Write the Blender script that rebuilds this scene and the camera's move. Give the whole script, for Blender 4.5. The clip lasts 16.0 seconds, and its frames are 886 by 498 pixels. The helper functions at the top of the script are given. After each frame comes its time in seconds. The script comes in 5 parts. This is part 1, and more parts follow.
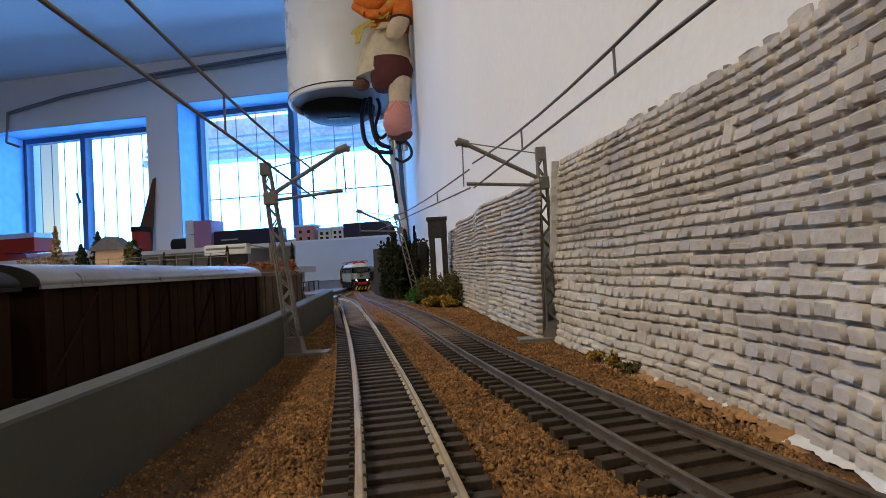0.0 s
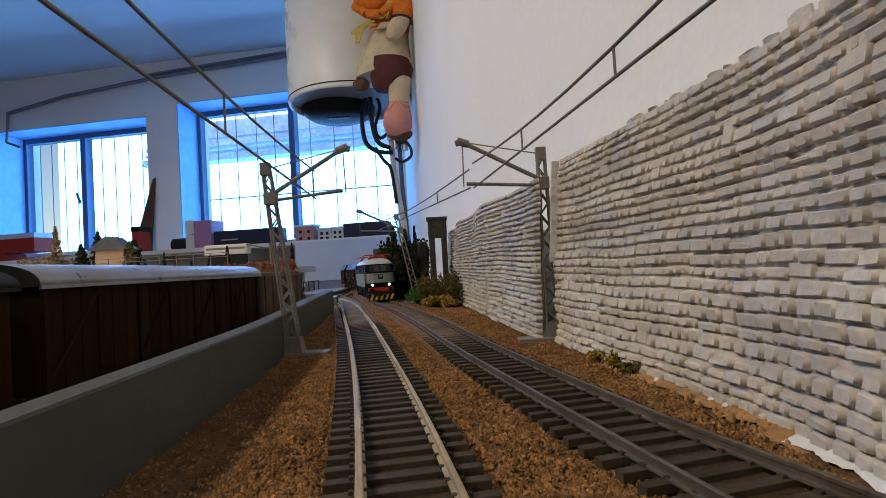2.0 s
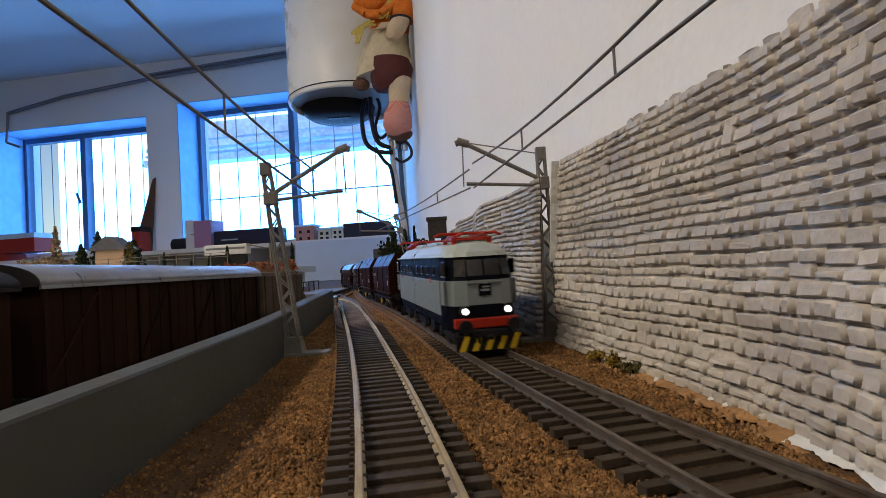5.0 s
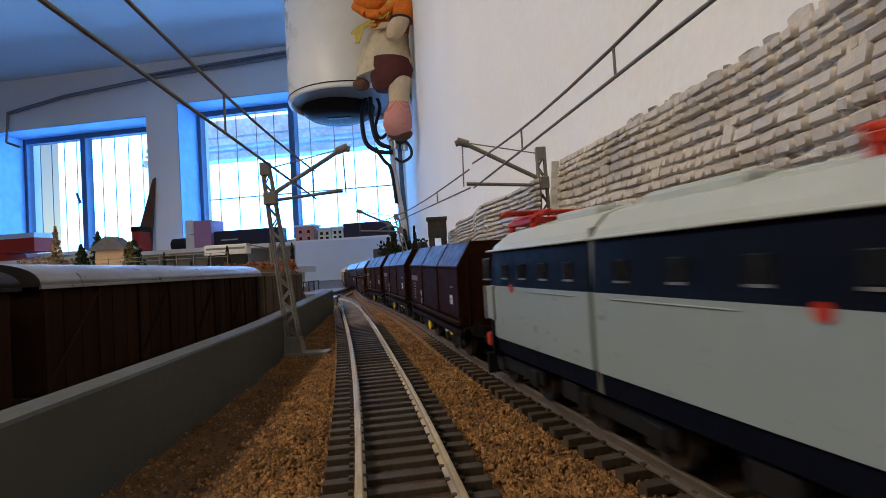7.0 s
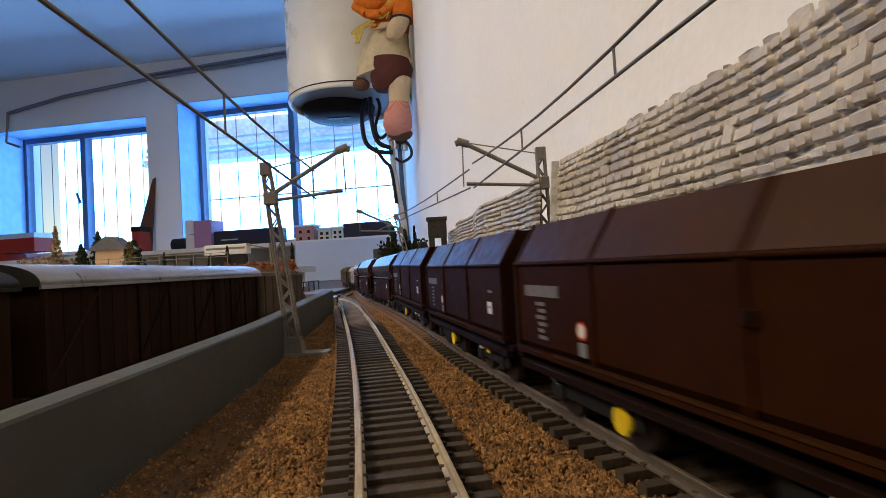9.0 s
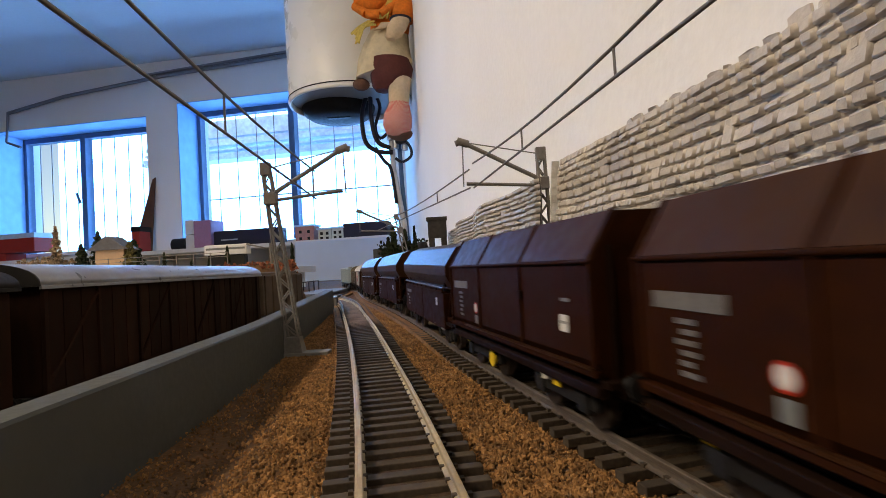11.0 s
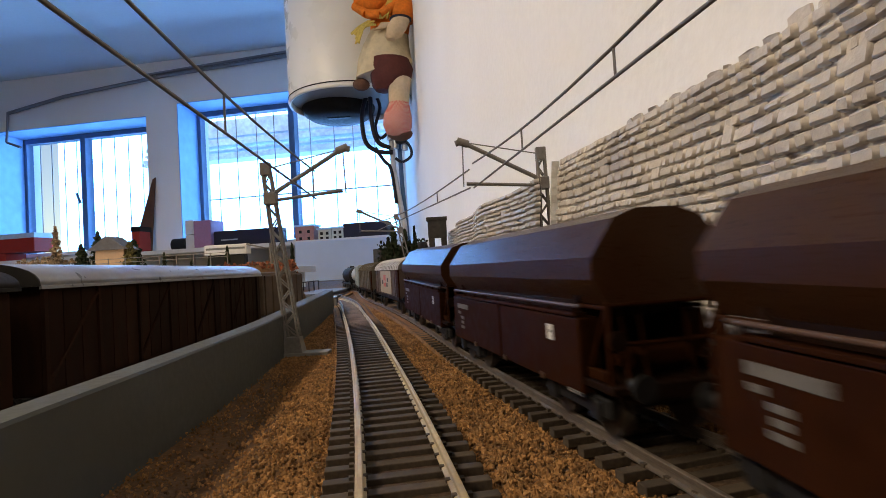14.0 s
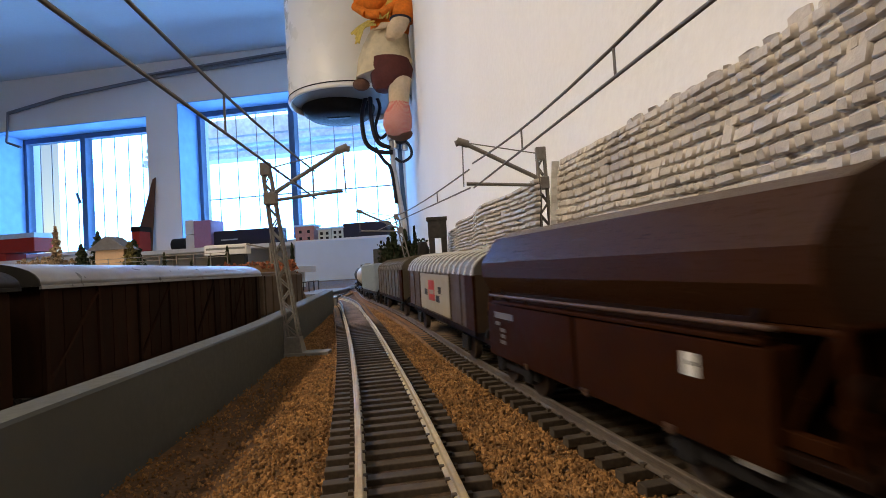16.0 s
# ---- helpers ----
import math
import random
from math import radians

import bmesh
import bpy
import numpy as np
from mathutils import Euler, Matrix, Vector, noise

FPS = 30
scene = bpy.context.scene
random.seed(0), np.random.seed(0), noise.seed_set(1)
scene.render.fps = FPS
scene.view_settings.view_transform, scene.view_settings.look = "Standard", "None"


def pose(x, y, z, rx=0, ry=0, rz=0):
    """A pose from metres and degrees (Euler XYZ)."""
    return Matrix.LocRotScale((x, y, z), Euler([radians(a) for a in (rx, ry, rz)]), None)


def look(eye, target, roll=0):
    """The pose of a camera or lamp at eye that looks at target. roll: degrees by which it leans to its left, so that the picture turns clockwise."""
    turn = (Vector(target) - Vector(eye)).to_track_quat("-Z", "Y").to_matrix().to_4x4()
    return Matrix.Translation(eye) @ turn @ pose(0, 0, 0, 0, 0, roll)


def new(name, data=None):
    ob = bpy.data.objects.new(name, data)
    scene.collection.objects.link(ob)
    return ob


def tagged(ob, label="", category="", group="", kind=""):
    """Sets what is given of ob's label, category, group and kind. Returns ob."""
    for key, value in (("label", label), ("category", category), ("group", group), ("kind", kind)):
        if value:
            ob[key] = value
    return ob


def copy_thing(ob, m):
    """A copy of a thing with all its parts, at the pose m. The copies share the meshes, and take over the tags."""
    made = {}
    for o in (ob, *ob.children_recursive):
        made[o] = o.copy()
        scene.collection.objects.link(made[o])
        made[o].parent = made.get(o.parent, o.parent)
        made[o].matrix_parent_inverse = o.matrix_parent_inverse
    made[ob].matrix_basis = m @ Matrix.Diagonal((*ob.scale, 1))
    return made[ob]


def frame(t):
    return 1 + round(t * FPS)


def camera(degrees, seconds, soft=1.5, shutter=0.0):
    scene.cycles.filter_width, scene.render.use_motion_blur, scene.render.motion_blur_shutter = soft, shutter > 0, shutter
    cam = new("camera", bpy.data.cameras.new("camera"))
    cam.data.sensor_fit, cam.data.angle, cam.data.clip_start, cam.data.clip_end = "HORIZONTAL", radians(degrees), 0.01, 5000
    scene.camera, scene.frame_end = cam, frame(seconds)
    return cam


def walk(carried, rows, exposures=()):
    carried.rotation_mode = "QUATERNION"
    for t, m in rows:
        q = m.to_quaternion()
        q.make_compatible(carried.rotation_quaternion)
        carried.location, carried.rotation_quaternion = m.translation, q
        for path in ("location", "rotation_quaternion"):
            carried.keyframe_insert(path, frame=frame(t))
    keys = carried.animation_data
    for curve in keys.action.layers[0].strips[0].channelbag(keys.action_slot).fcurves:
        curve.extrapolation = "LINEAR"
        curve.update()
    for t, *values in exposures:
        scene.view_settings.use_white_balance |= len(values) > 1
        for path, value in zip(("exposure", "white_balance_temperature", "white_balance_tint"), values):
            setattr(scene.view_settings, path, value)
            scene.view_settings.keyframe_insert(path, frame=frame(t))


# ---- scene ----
# A model railway in 1:87 on a table along a white wall; lengths below are written in millimetres.
MM = 0.001
EYE = Vector((0.0, 0.0, 39.9 * MM))
cam = camera(79.08, 16.0, soft=0.6, shutter=0.9)
VIEW = look(EYE, EYE + Vector((0.0, math.cos(radians(1.75)), math.sin(radians(1.75)))), -3.4)
walk(cam, [(0.0, VIEW), (16.0, VIEW)], exposures=[(0.0, 0.25, 6600, 11), (6.5, 0.25, 6600, 11), (7.5, 0.27, 7000, 12), (8.5, 0.36, 7300, 13), (9.2, 0.52, 7400, 13), (11.3, 0.58, 7350, 13), (16.0, 0.58, 7350, 13)])

# ---- light: overcast daylight through two windows, tube lamps on the ceiling ----
world = bpy.data.worlds.new("world")
scene.world = world
world.use_nodes = True
wn = world.node_tree.nodes
sky = wn.new("ShaderNodeTexSky")
sky.sky_type, sky.sun_disc = "NISHITA", False
sky.sun_elevation, sky.sun_rotation = radians(35), radians(200)
wn["Background"].inputs["Strength"].default_value = 0.12
world.node_tree.links.new(sky.outputs[0], wn["Background"].inputs["Color"])


def area_lamp(name, at, towards, size_x, size_y, watts, colour):
    data = bpy.data.lights.new(name, "AREA")
    data.shape, data.size, data.size_y, data.energy, data.color = "RECTANGLE", size_x, size_y, watts, colour
    ob = new(name, data)
    ob.matrix_world = look(Vector(at), Vector(towards))
    return ob


LAMPS = ((-1.32, 0.3), (-1.32, -1.2))
for lx, ly in LAMPS:
    area_lamp("tube_lamp_light", (lx, ly, 1.325), (lx, ly, 0.0), 0.14, 1.15, 22.0, (1.0, 0.865, 0.68))


# ---- materials ----
def mat(name, colour, rough=0.6, metal=0.0, scale=120.0, vary=0.25, fine=4.0, bump=0.0, dirt=None, dirt_amount=0.0, stretch=(1, 1, 1), piece=0.0, spec=0.2, coat=0.0):
    """A surface with variation at two sizes, dirt of its own shape, and relief."""
    m = bpy.data.materials.new(name)
    m.use_nodes = True
    n, l = m.node_tree.nodes, m.node_tree.links
    b = n["Principled BSDF"]
    b.inputs["Roughness"].default_value, b.inputs["Metallic"].default_value = rough, metal
    b.inputs["Specular IOR Level"].default_value = spec
    b.inputs["Coat Weight"].default_value = coat
    tc = n.new("ShaderNodeTexCoord")
    mp = n.new("ShaderNodeMapping")
    mp.inputs["Scale"].default_value = stretch
    l.new(tc.outputs["Object"], mp.inputs["Vector"])
    big, small = n.new("ShaderNodeTexNoise"), n.new("ShaderNodeTexNoise")
    for t, s, d in ((big, scale, 3.0), (small, scale * fine, 5.0)):
        t.inputs["Scale"].default_value, t.inputs["Detail"].default_value = s, d
        l.new(mp.outputs[0], t.inputs["Vector"])
    add = n.new("ShaderNodeMath")
    add.operation = "ADD"
    l.new(big.outputs[0], add.inputs[0])
    l.new(small.outputs[0], add.inputs[1])
    rng = n.new("ShaderNodeMapRange")
    rng.inputs["From Min"].default_value, rng.inputs["From Max"].default_value = 0.6, 1.4
    rng.inputs["To Min"].default_value, rng.inputs["To Max"].default_value = 1.0 - vary, 1.0 + vary
    l.new(add.outputs[0], rng.inputs["Value"])
    last = rng.outputs[0]
    if piece:
        oi, ge = n.new("ShaderNodeObjectInfo"), n.new("ShaderNodeNewGeometry")
        sm = n.new("ShaderNodeMath")
        sm.operation = "ADD"
        l.new(oi.outputs["Random"], sm.inputs[0])
        l.new(ge.outputs["Random Per Island"], sm.inputs[1])
        fr = n.new("ShaderNodeMath")
        fr.operation = "FRACT"
        l.new(sm.outputs[0], fr.inputs[0])
        pr = n.new("ShaderNodeMapRange")
        pr.inputs["To Min"].default_value, pr.inputs["To Max"].default_value = 1.0 - piece, 1.0 + piece
        l.new(fr.outputs[0], pr.inputs["Value"])
        mu = n.new("ShaderNodeMath")
        mu.operation = "MULTIPLY"
        l.new(last, mu.inputs[0])
        l.new(pr.outputs[0], mu.inputs[1])
        last = mu.outputs[0]
    sc = n.new("ShaderNodeVectorMath")
    sc.operation = "SCALE"
    sc.inputs[0].default_value = colour
    l.new(last, sc.inputs["Scale"])
    out = sc.outputs[0]
    if dirt:
        dn = n.new("ShaderNodeTexNoise")
        dn.inputs["Scale"].default_value, dn.inputs["Detail"].default_value = scale * 0.45, 6.0
        l.new(mp.outputs[0], dn.inputs["Vector"])
        dr = n.new("ShaderNodeMapRange")
        dr.inputs["From Min"].default_value, dr.inputs["From Max"].default_value = 0.5, 0.68
        dr.inputs["To Max"].default_value = dirt_amount
        l.new(dn.outputs[0], dr.inputs["Value"])
        mx = n.new("ShaderNodeMix")
        mx.data_type = "RGBA"
        mx.inputs["B"].default_value = (*dirt, 1)
        l.new(dr.outputs[0], mx.inputs["Factor"])
        l.new(out, mx.inputs["A"])
        out = mx.outputs["Result"]
    l.new(out, b.inputs["Base Color"])
    rr = n.new("ShaderNodeMapRange")
    rr.inputs["From Min"].default_value, rr.inputs["From Max"].default_value = 0.3, 0.7
    rr.inputs["To Min"].default_value, rr.inputs["To Max"].default_value = max(0.02, rough - 0.1), min(1.0, rough + 0.1)
    l.new(small.outputs[0], rr.inputs["Value"])
    l.new(rr.outputs[0], b.inputs["Roughness"])
    if bump:
        bp = n.new("ShaderNodeBump")
        bp.inputs["Strength"].default_value, bp.inputs["Distance"].default_value = 0.6, bump * MM
        l.new(add.outputs[0], bp.inputs["Height"])
        l.new(bp.outputs[0], b.inputs["Normal"])
    return m


def glow(name, colour, strength):
    m = bpy.data.materials.new(name)
    m.use_nodes = True
    b = m.node_tree.nodes["Principled BSDF"]
    b.inputs["Base Color"].default_value = (*colour, 1)
    b.inputs["Emission Color"].default_value = (*colour, 1)
    b.inputs["Emission Strength"].default_value = strength
    return m


def glass(name):
    m = bpy.data.materials.new(name)
    m.use_nodes = True
    b = m.node_tree.nodes["Principled BSDF"]
    b.inputs["Base Color"].default_value = (0.95, 0.98, 1, 1)
    b.inputs["Transmission Weight"].default_value, b.inputs["Roughness"].default_value, b.inputs["IOR"].default_value = 1.0, 0.01, 1.02
    return m


BALLAST = mat("ballast", (0.245, 0.128, 0.050), 0.95, scale=220, vary=0.4, fine=3, bump=0.3, piece=0.42, dirt=(0.085, 0.046, 0.022), dirt_amount=0.6)
EARTH = mat("ground_earth", (0.120, 0.065, 0.031), 0.95, scale=90, vary=0.5, fine=9, bump=1.2, dirt=(0.04, 0.024, 0.013), dirt_amount=0.6)
DUST = mat("dusty_earth", (0.135, 0.094, 0.060), 0.95, scale=110, vary=0.45, fine=7, bump=1.0, dirt=(0.05, 0.035, 0.024), dirt_amount=0.7)
DARKBED = mat("track_bed", (0.060, 0.040, 0.026), 1.0, spec=0.04, scale=300, vary=0.5, bump=0.5)
SLEEPER = mat("sleeper_plastic", (0.058, 0.045, 0.033), 0.8, spec=0.1, scale=300, vary=0.3, piece=0.2)
RAIL = mat("nickel_silver_rail", (0.36, 0.29, 0.17), 0.6, 0.1, scale=150, vary=0.25, dirt=(0.20, 0.13, 0.07), dirt_amount=0.5)
RAIL_DULL = mat("tarnished_rail", (0.15, 0.125, 0.105), 0.5, 0.5, scale=150, vary=0.3, dirt=(0.08, 0.055, 0.04), dirt_amount=0.7)
CONCRETE = mat("grey_painted_edge", (0.070, 0.074, 0.070), 0.75, scale=40, vary=0.12, fine=12, bump=0.15, dirt=(0.08, 0.08, 0.075), dirt_amount=0.4)
STONE = mat("moulded_stone", (0.53, 0.492, 0.445), 0.6, scale=60, vary=0.16, fine=8, bump=0.5, piece=0.12, dirt=(0.37, 0.335, 0.325), dirt_amount=0.65)
PLASTER = mat("white_plaster", (0.86, 0.87, 0.86), 0.85, scale=5, vary=0.04, fine=40, bump=0.5)
PLASTER_BLUE = mat("pale_blue_ceiling", (0.60, 0.65, 0.71), 0.9, scale=3, vary=0.04, fine=30, bump=0.3)
MAST = mat("grey_mast_plastic", (0.19, 0.18, 0.17), 0.55, scale=200, vary=0.2)
WIRE = mat("grey_brown_wire", (0.17, 0.16, 0.16), 0.5, 0.2, scale=200, vary=0.2)
DARK = mat("black_plastic", (0.012, 0.012, 0.013), 0.55, scale=200, vary=0.3)
WOOD = mat("table_board", (0.36, 0.26, 0.16), 0.6, scale=9, vary=0.2, stretch=(1, 8, 1))
# dark browns for unseen walls and floor, chosen to weaken bounced fill light
BOUNCE_DARK = mat("bounce_dark_brown", (0.22, 0.17, 0.12), 0.9, scale=4, vary=0.1)
FLOOR = mat("dark_unseen_floor", (0.13, 0.10, 0.08), 0.5, scale=4, vary=0.15)
SILVER_ROOF = mat("silver_roof", (0.33, 0.34, 0.36), 0.36, 0.3, scale=70, vary=0.18, dirt=(0.2, 0.19, 0.18), dirt_amount=0.5)
PARKED_WOOD = mat("dark_brown_planks", (0.021, 0.009, 0.0052), 0.85, scale=120, spec=0.08, vary=0.35, stretch=(1, 1, 0.25), piece=0.3)
LOCO_GREY = mat("pale_grey_lacquer", (0.240, 0.295, 0.312), 0.36, scale=90, vary=0.04, spec=0.5)
LOCO_BLUE = mat("navy_lacquer", (0.0030, 0.0046, 0.011), 0.55, scale=90, vary=0.1, spec=0.07)
LOCO_ROOF = mat("white_roof_lacquer", (0.40, 0.45, 0.44), 0.45, scale=60, vary=0.08)
RED = mat("red_lacquer", (0.42, 0.030, 0.014), 0.4, scale=90, vary=0.1)
YELLOW = mat("yellow_paint", (0.72, 0.50, 0.03), 0.45, scale=90, vary=0.1)
PALE = mat("pale_print", (0.62, 0.62, 0.60), 0.5, scale=200, vary=0.1)
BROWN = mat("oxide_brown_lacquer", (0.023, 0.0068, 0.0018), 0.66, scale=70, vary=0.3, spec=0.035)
BROWN_DARK = mat("dark_brown_lacquer", (0.010, 0.0040, 0.0019), 0.6, scale=70, vary=0.2, spec=0.07)
WINDOW_DARK = mat("tinted_window", (0.012, 0.014, 0.018), 0.12, scale=90, vary=0.1, spec=0.6)
LIGHT_ON = glow("lit_headlight", (1.0, 0.95, 0.86), 4.0)


# ---- mesh building ----
class Shape:
    """Collects vertices and faces in millimetres."""

    def __init__(self):
        self.v, self.f, self.smooth = [], [], []

    def add(self, verts, faces, smooth=False):
        k = len(self.v)
        self.v += [tuple(p) for p in verts]
        self.f += [tuple(i + k for i in f) for f in faces]
        self.smooth += [smooth] * len(faces)
        return self

    def box(self, x0, x1, y0, y1, z0, z1, bevel=0.0, m=None):
        if bevel <= 0:
            p = [(x, y, z) for z in (z0, z1) for y in (y0, y1) for x in (x0, x1)]
            f = [(0, 2, 3, 1), (4, 5, 7, 6), (0, 1, 5, 4), (2, 6, 7, 3), (0, 4, 6, 2), (1, 3, 7, 5)]
        else:
            bm = bmesh.new()
            bmesh.ops.create_cube(bm, size=1.0)
            for w in bm.verts:
                w.co = ((x0 + x1) / 2 + w.co.x * (x1 - x0), (y0 + y1) / 2 + w.co.y * (y1 - y0), (z0 + z1) / 2 + w.co.z * (z1 - z0))
            bmesh.ops.bevel(bm, geom=bm.edges[:], offset=bevel, segments=2, profile=0.5, affect="EDGES")
            bm.verts.index_update()
            p = [w.co[:] for w in bm.verts]
            f = [[w.index for w in g.verts] for g in bm.faces]
            bm.free()
        if m is not None:
            p = [m @ Vector(a) for a in p]
        return self.add(p, f)

    def tube(self, a, b, r, n=8, r2=None, caps=True):
        a, b = Vector(a), Vector(b)
        r2 = r if r2 is None else r2
        d = (b - a).normalized()
        u = d.orthogonal().normalized()
        w = d.cross(u)
        ring = [u * math.cos(2 * math.pi * i / n) + w * math.sin(2 * math.pi * i / n) for i in range(n)]
        self.add([a + c * r for c in ring] + [b + c * r2 for c in ring], [(i, (i + 1) % n, n + (i + 1) % n, n + i) for i in range(n)], n > 5)
        if caps:
            self.add([a + c * r for c in ring], [tuple(range(n))[::-1]])
            self.add([b + c * r2 for c in ring], [tuple(range(n))])
        return self

    def prism(self, profile, y0, y1, m=None, smooth=False):
        """A closed profile (x, z), counter-clockwise seen from the front, drawn out along y."""
        n = len(profile)
        p = [(x, y0, z) for x, z in profile] + [(x, y1, z) for x, z in profile]
        if m is not None:
            p = [m @ Vector(a) for a in p]
        self.add(p, [(i, n + i, n + (i + 1) % n, (i + 1) % n) for i in range(n)], smooth)
        self.add(p[:n], [tuple(range(n))])
        self.add(p[n:], [tuple(range(n))[::-1]])
        return self

    def sweep(self, profile, path, closed=True):
        """A profile (sideways, up) carried along a path of (x, y, z)."""
        n, pts = len(profile), [Vector(p) for p in path]
        v = []
        for i, p in enumerate(pts):
            d = pts[min(i + 1, len(pts) - 1)] - pts[max(i - 1, 0)]
            side = Vector((d.y, -d.x, 0)).normalized()
            v += [p + side * a + Vector((0, 0, b)) for a, b in profile]
        k = n if closed else n - 1
        f = [(i * n + j, i * n + (j + 1) % n, (i + 1) * n + (j + 1) % n, (i + 1) * n + j) for i in range(len(pts) - 1) for j in range(k)]
        self.add(v, f)
        if closed:
            self.add(v[:n], [tuple(range(n))[::-1]])
            self.add(v[-n:], [tuple(range(n))])
        return self

    def pipe(self, pts, r, n=7):
        for a, b in zip(pts[:-1], pts[1:]):
            self.tube(a, b, r, n)
        return self

    def turn(self, outline, n=24, at=(0, 0, 0)):
        """An outline (radius, z) turned round the upright axis."""
        v = [(at[0] + r * math.cos(2 * math.pi * i / n), at[1] + r * math.sin(2 * math.pi * i / n), at[2] + z) for r, z in outline for i in range(n)]
        f = [(k * n + i, k * n + (i + 1) % n, (k + 1) * n + (i + 1) % n, (k + 1) * n + i) for k in range(len(outline) - 1) for i in range(n)]
        return self.add(v, f, True)

    def mesh(self, name, material):
        me = bpy.data.meshes.new(name)
        me.from_pydata([(x * MM, y * MM, z * MM) for x, y, z in self.v], [], self.f)
        me.polygons.foreach_set("use_smooth", self.smooth)
        me.materials.append(material)
        bm = bmesh.new()
        bm.from_mesh(me)
        bmesh.ops.recalc_face_normals(bm, faces=bm.faces)
        bm.to_mesh(me)
        bm.free()
        me.update()
        return me


def part(name, shape, material, parent=None, label="", at=None):
    ob = new(name, shape if isinstance(shape, bpy.types.Mesh) else shape.mesh(name, material))
    if parent is not None:
        ob.parent = parent
    if at is not None:
        ob.matrix_basis = at
    return tagged(ob, label) if label else ob


def thing(name, label, category, group="", kind="", at=None):
    ob = new(name)
    ob.empty_display_size = 0.01
    if at is not None:
        ob.matrix_basis = at
    return tagged(ob, label, category, group, kind)


def place(x, y, z, rx=0, ry=0, rz=0):
    return pose(x * MM, y * MM, z * MM, rx, ry, rz)


# ---- plan: the lie of the ground and of the tracks ----
def ease(t):
    t = min(1.0, max(0.0, t))
    return t * t * (3 - 2 * t)


def rise(y):
    return 2.6 * ease((y - 200) / 180)


def cubic(c, y):
    y /= 100
    return 100 * (((c[0] * y + c[1]) * y + c[2]) * y + c[3])


def yard_curve(y):
    """The S of the main track at the far end of the layout."""
    return -0.13 * ease((y - 840) / 90) + 0.25 * ease((y - 1010) / 110)


def run_on(c, y0, y1, s0, s1, far_bend=lambda y: 0.0):
    """The line x(y) of a cubic between y0 and y1 that eases into the slopes s0 before and s1 behind."""
    tab = {}
    top, low = cubic(c, y1), cubic(c, y0)
    d1 = (cubic(c, y1) - cubic(c, y1 - 2)) / 2
    d0 = (cubic(c, y0 + 2) - cubic(c, y0)) / 2
    x = top
    for y in range(int(y1), 2600, 10):
        tab[y] = x
        x += 10 * (d1 + (s1 - d1) * ease((y + 5 - y1) / 260) + far_bend(y))
    x = low
    for y in range(int(y0), -1400, -10):
        tab[y] = x
        x -= 10 * (d0 + (s0 - d0) * ease((y0 - y + 5) / 50))

    def line(y):
        if y0 < y < y1:
            return cubic(c, y)
        k = math.floor(y / 10) * 10
        a, b = tab[k], tab.get(k + 10, tab[k])
        return a + (b - a) * (y - k) / 10
    return line


main_left = run_on((-0.00147, 0.01083, -0.25092, 0.58556), 60, 540, 0.0, -0.19, yard_curve)
side_left = run_on((0.00154, -0.01984, -0.12764, -0.03079), 60, 460, -0.10, -0.36)


def main_gauge(y):
    return 17.0 + 3.2 * ease((125 - y) / 55)


def main_track(y):
    return main_left(y) + main_gauge(y) / 2


def side_track(y):
    return side_left(y) + 8.2


# the main track by length, from beside the camera on
STEP = 5.0
ROUTE = [(main_track(y), y) for y in range(-1380, 2580, 5)]
LENGTHS = [0.0]
for (ax, ay), (bx, by) in zip(ROUTE[:-1], ROUTE[1:]):
    LENGTHS.append(LENGTHS[-1] + math.hypot(bx - ax, by - ay))
ZERO = float(np.interp(20.0, [p[1] for p in ROUTE], LENGTHS))
RX, RY, RS = [p[0] for p in ROUTE], [p[1] for p in ROUTE], [s - ZERO for s in LENGTHS]


def on_main(s):
    y = float(np.interp(s, RS, RY))
    return Vector((float(np.interp(s, RS, RX)), y, 4.0 + rise(y)))


SPEED = 87.4


def along(middle, t):
    """How far along the main track that place of the train is: it runs in faster at first, then steadily."""
    s = middle - SPEED * t + 13.1 * max(0.0, 6.5 - t) ** 1.22 + 7.35 * max(0.0, 3.2 - t) ** 2.38
    return s + min(36.0, 0.08 * max(0.0, s - 260.0))


def ride(vehicle, middle, length):
    """Keys a vehicle whose middle is so far along the train, both bogies on the track."""
    rows = []
    for i in range(33):
        t = i * 0.5
        m = along(middle, t)
        a, b = on_main(m - 0.33 * length), on_main(m + 0.33 * length)
        d = b - a
        c = (a + b) / 2
        rows.append((t, place(c.x, c.y, c.z, math.degrees(math.atan2(d.z, math.hypot(d.x, d.y))), 0, math.degrees(math.atan2(-d.x, d.y)))))
    walk(vehicle, rows)


# ---- the room ----
def wall_x(y):
    return 98.0 - 0.0943 * y


def window_wall_y(x):
    return 2950.0 - 0.15 * (x + 250.0)


s = Shape()
wy = 3000.0
s.add([(wall_x(-1600), -1600, -1000), (wall_x(wy), wy, -1000), (wall_x(wy), wy, 1350), (wall_x(-1600), -1600, 1350),
       (wall_x(-1600) + 150, -1600, -1000), (wall_x(wy) + 150, wy, -1000), (wall_x(wy) + 150, wy, 1350), (wall_x(-1600) + 150, -1600, 1350)],
      [(0, 1, 2, 3), (7, 6, 5, 4), (0, 3, 7, 4), (1, 5, 6, 2), (3, 2, 6, 7), (0, 4, 5, 1)])
tagged(part("wall_east", s, PLASTER), "white plastered wall along the model railway", "wall", kind="structure")


def on_wall(x, depth, z):
    """A point of the window wall, so deep behind its face."""
    return (x + 0.148 * depth, window_wall_y(x) + 0.989 * depth, z)


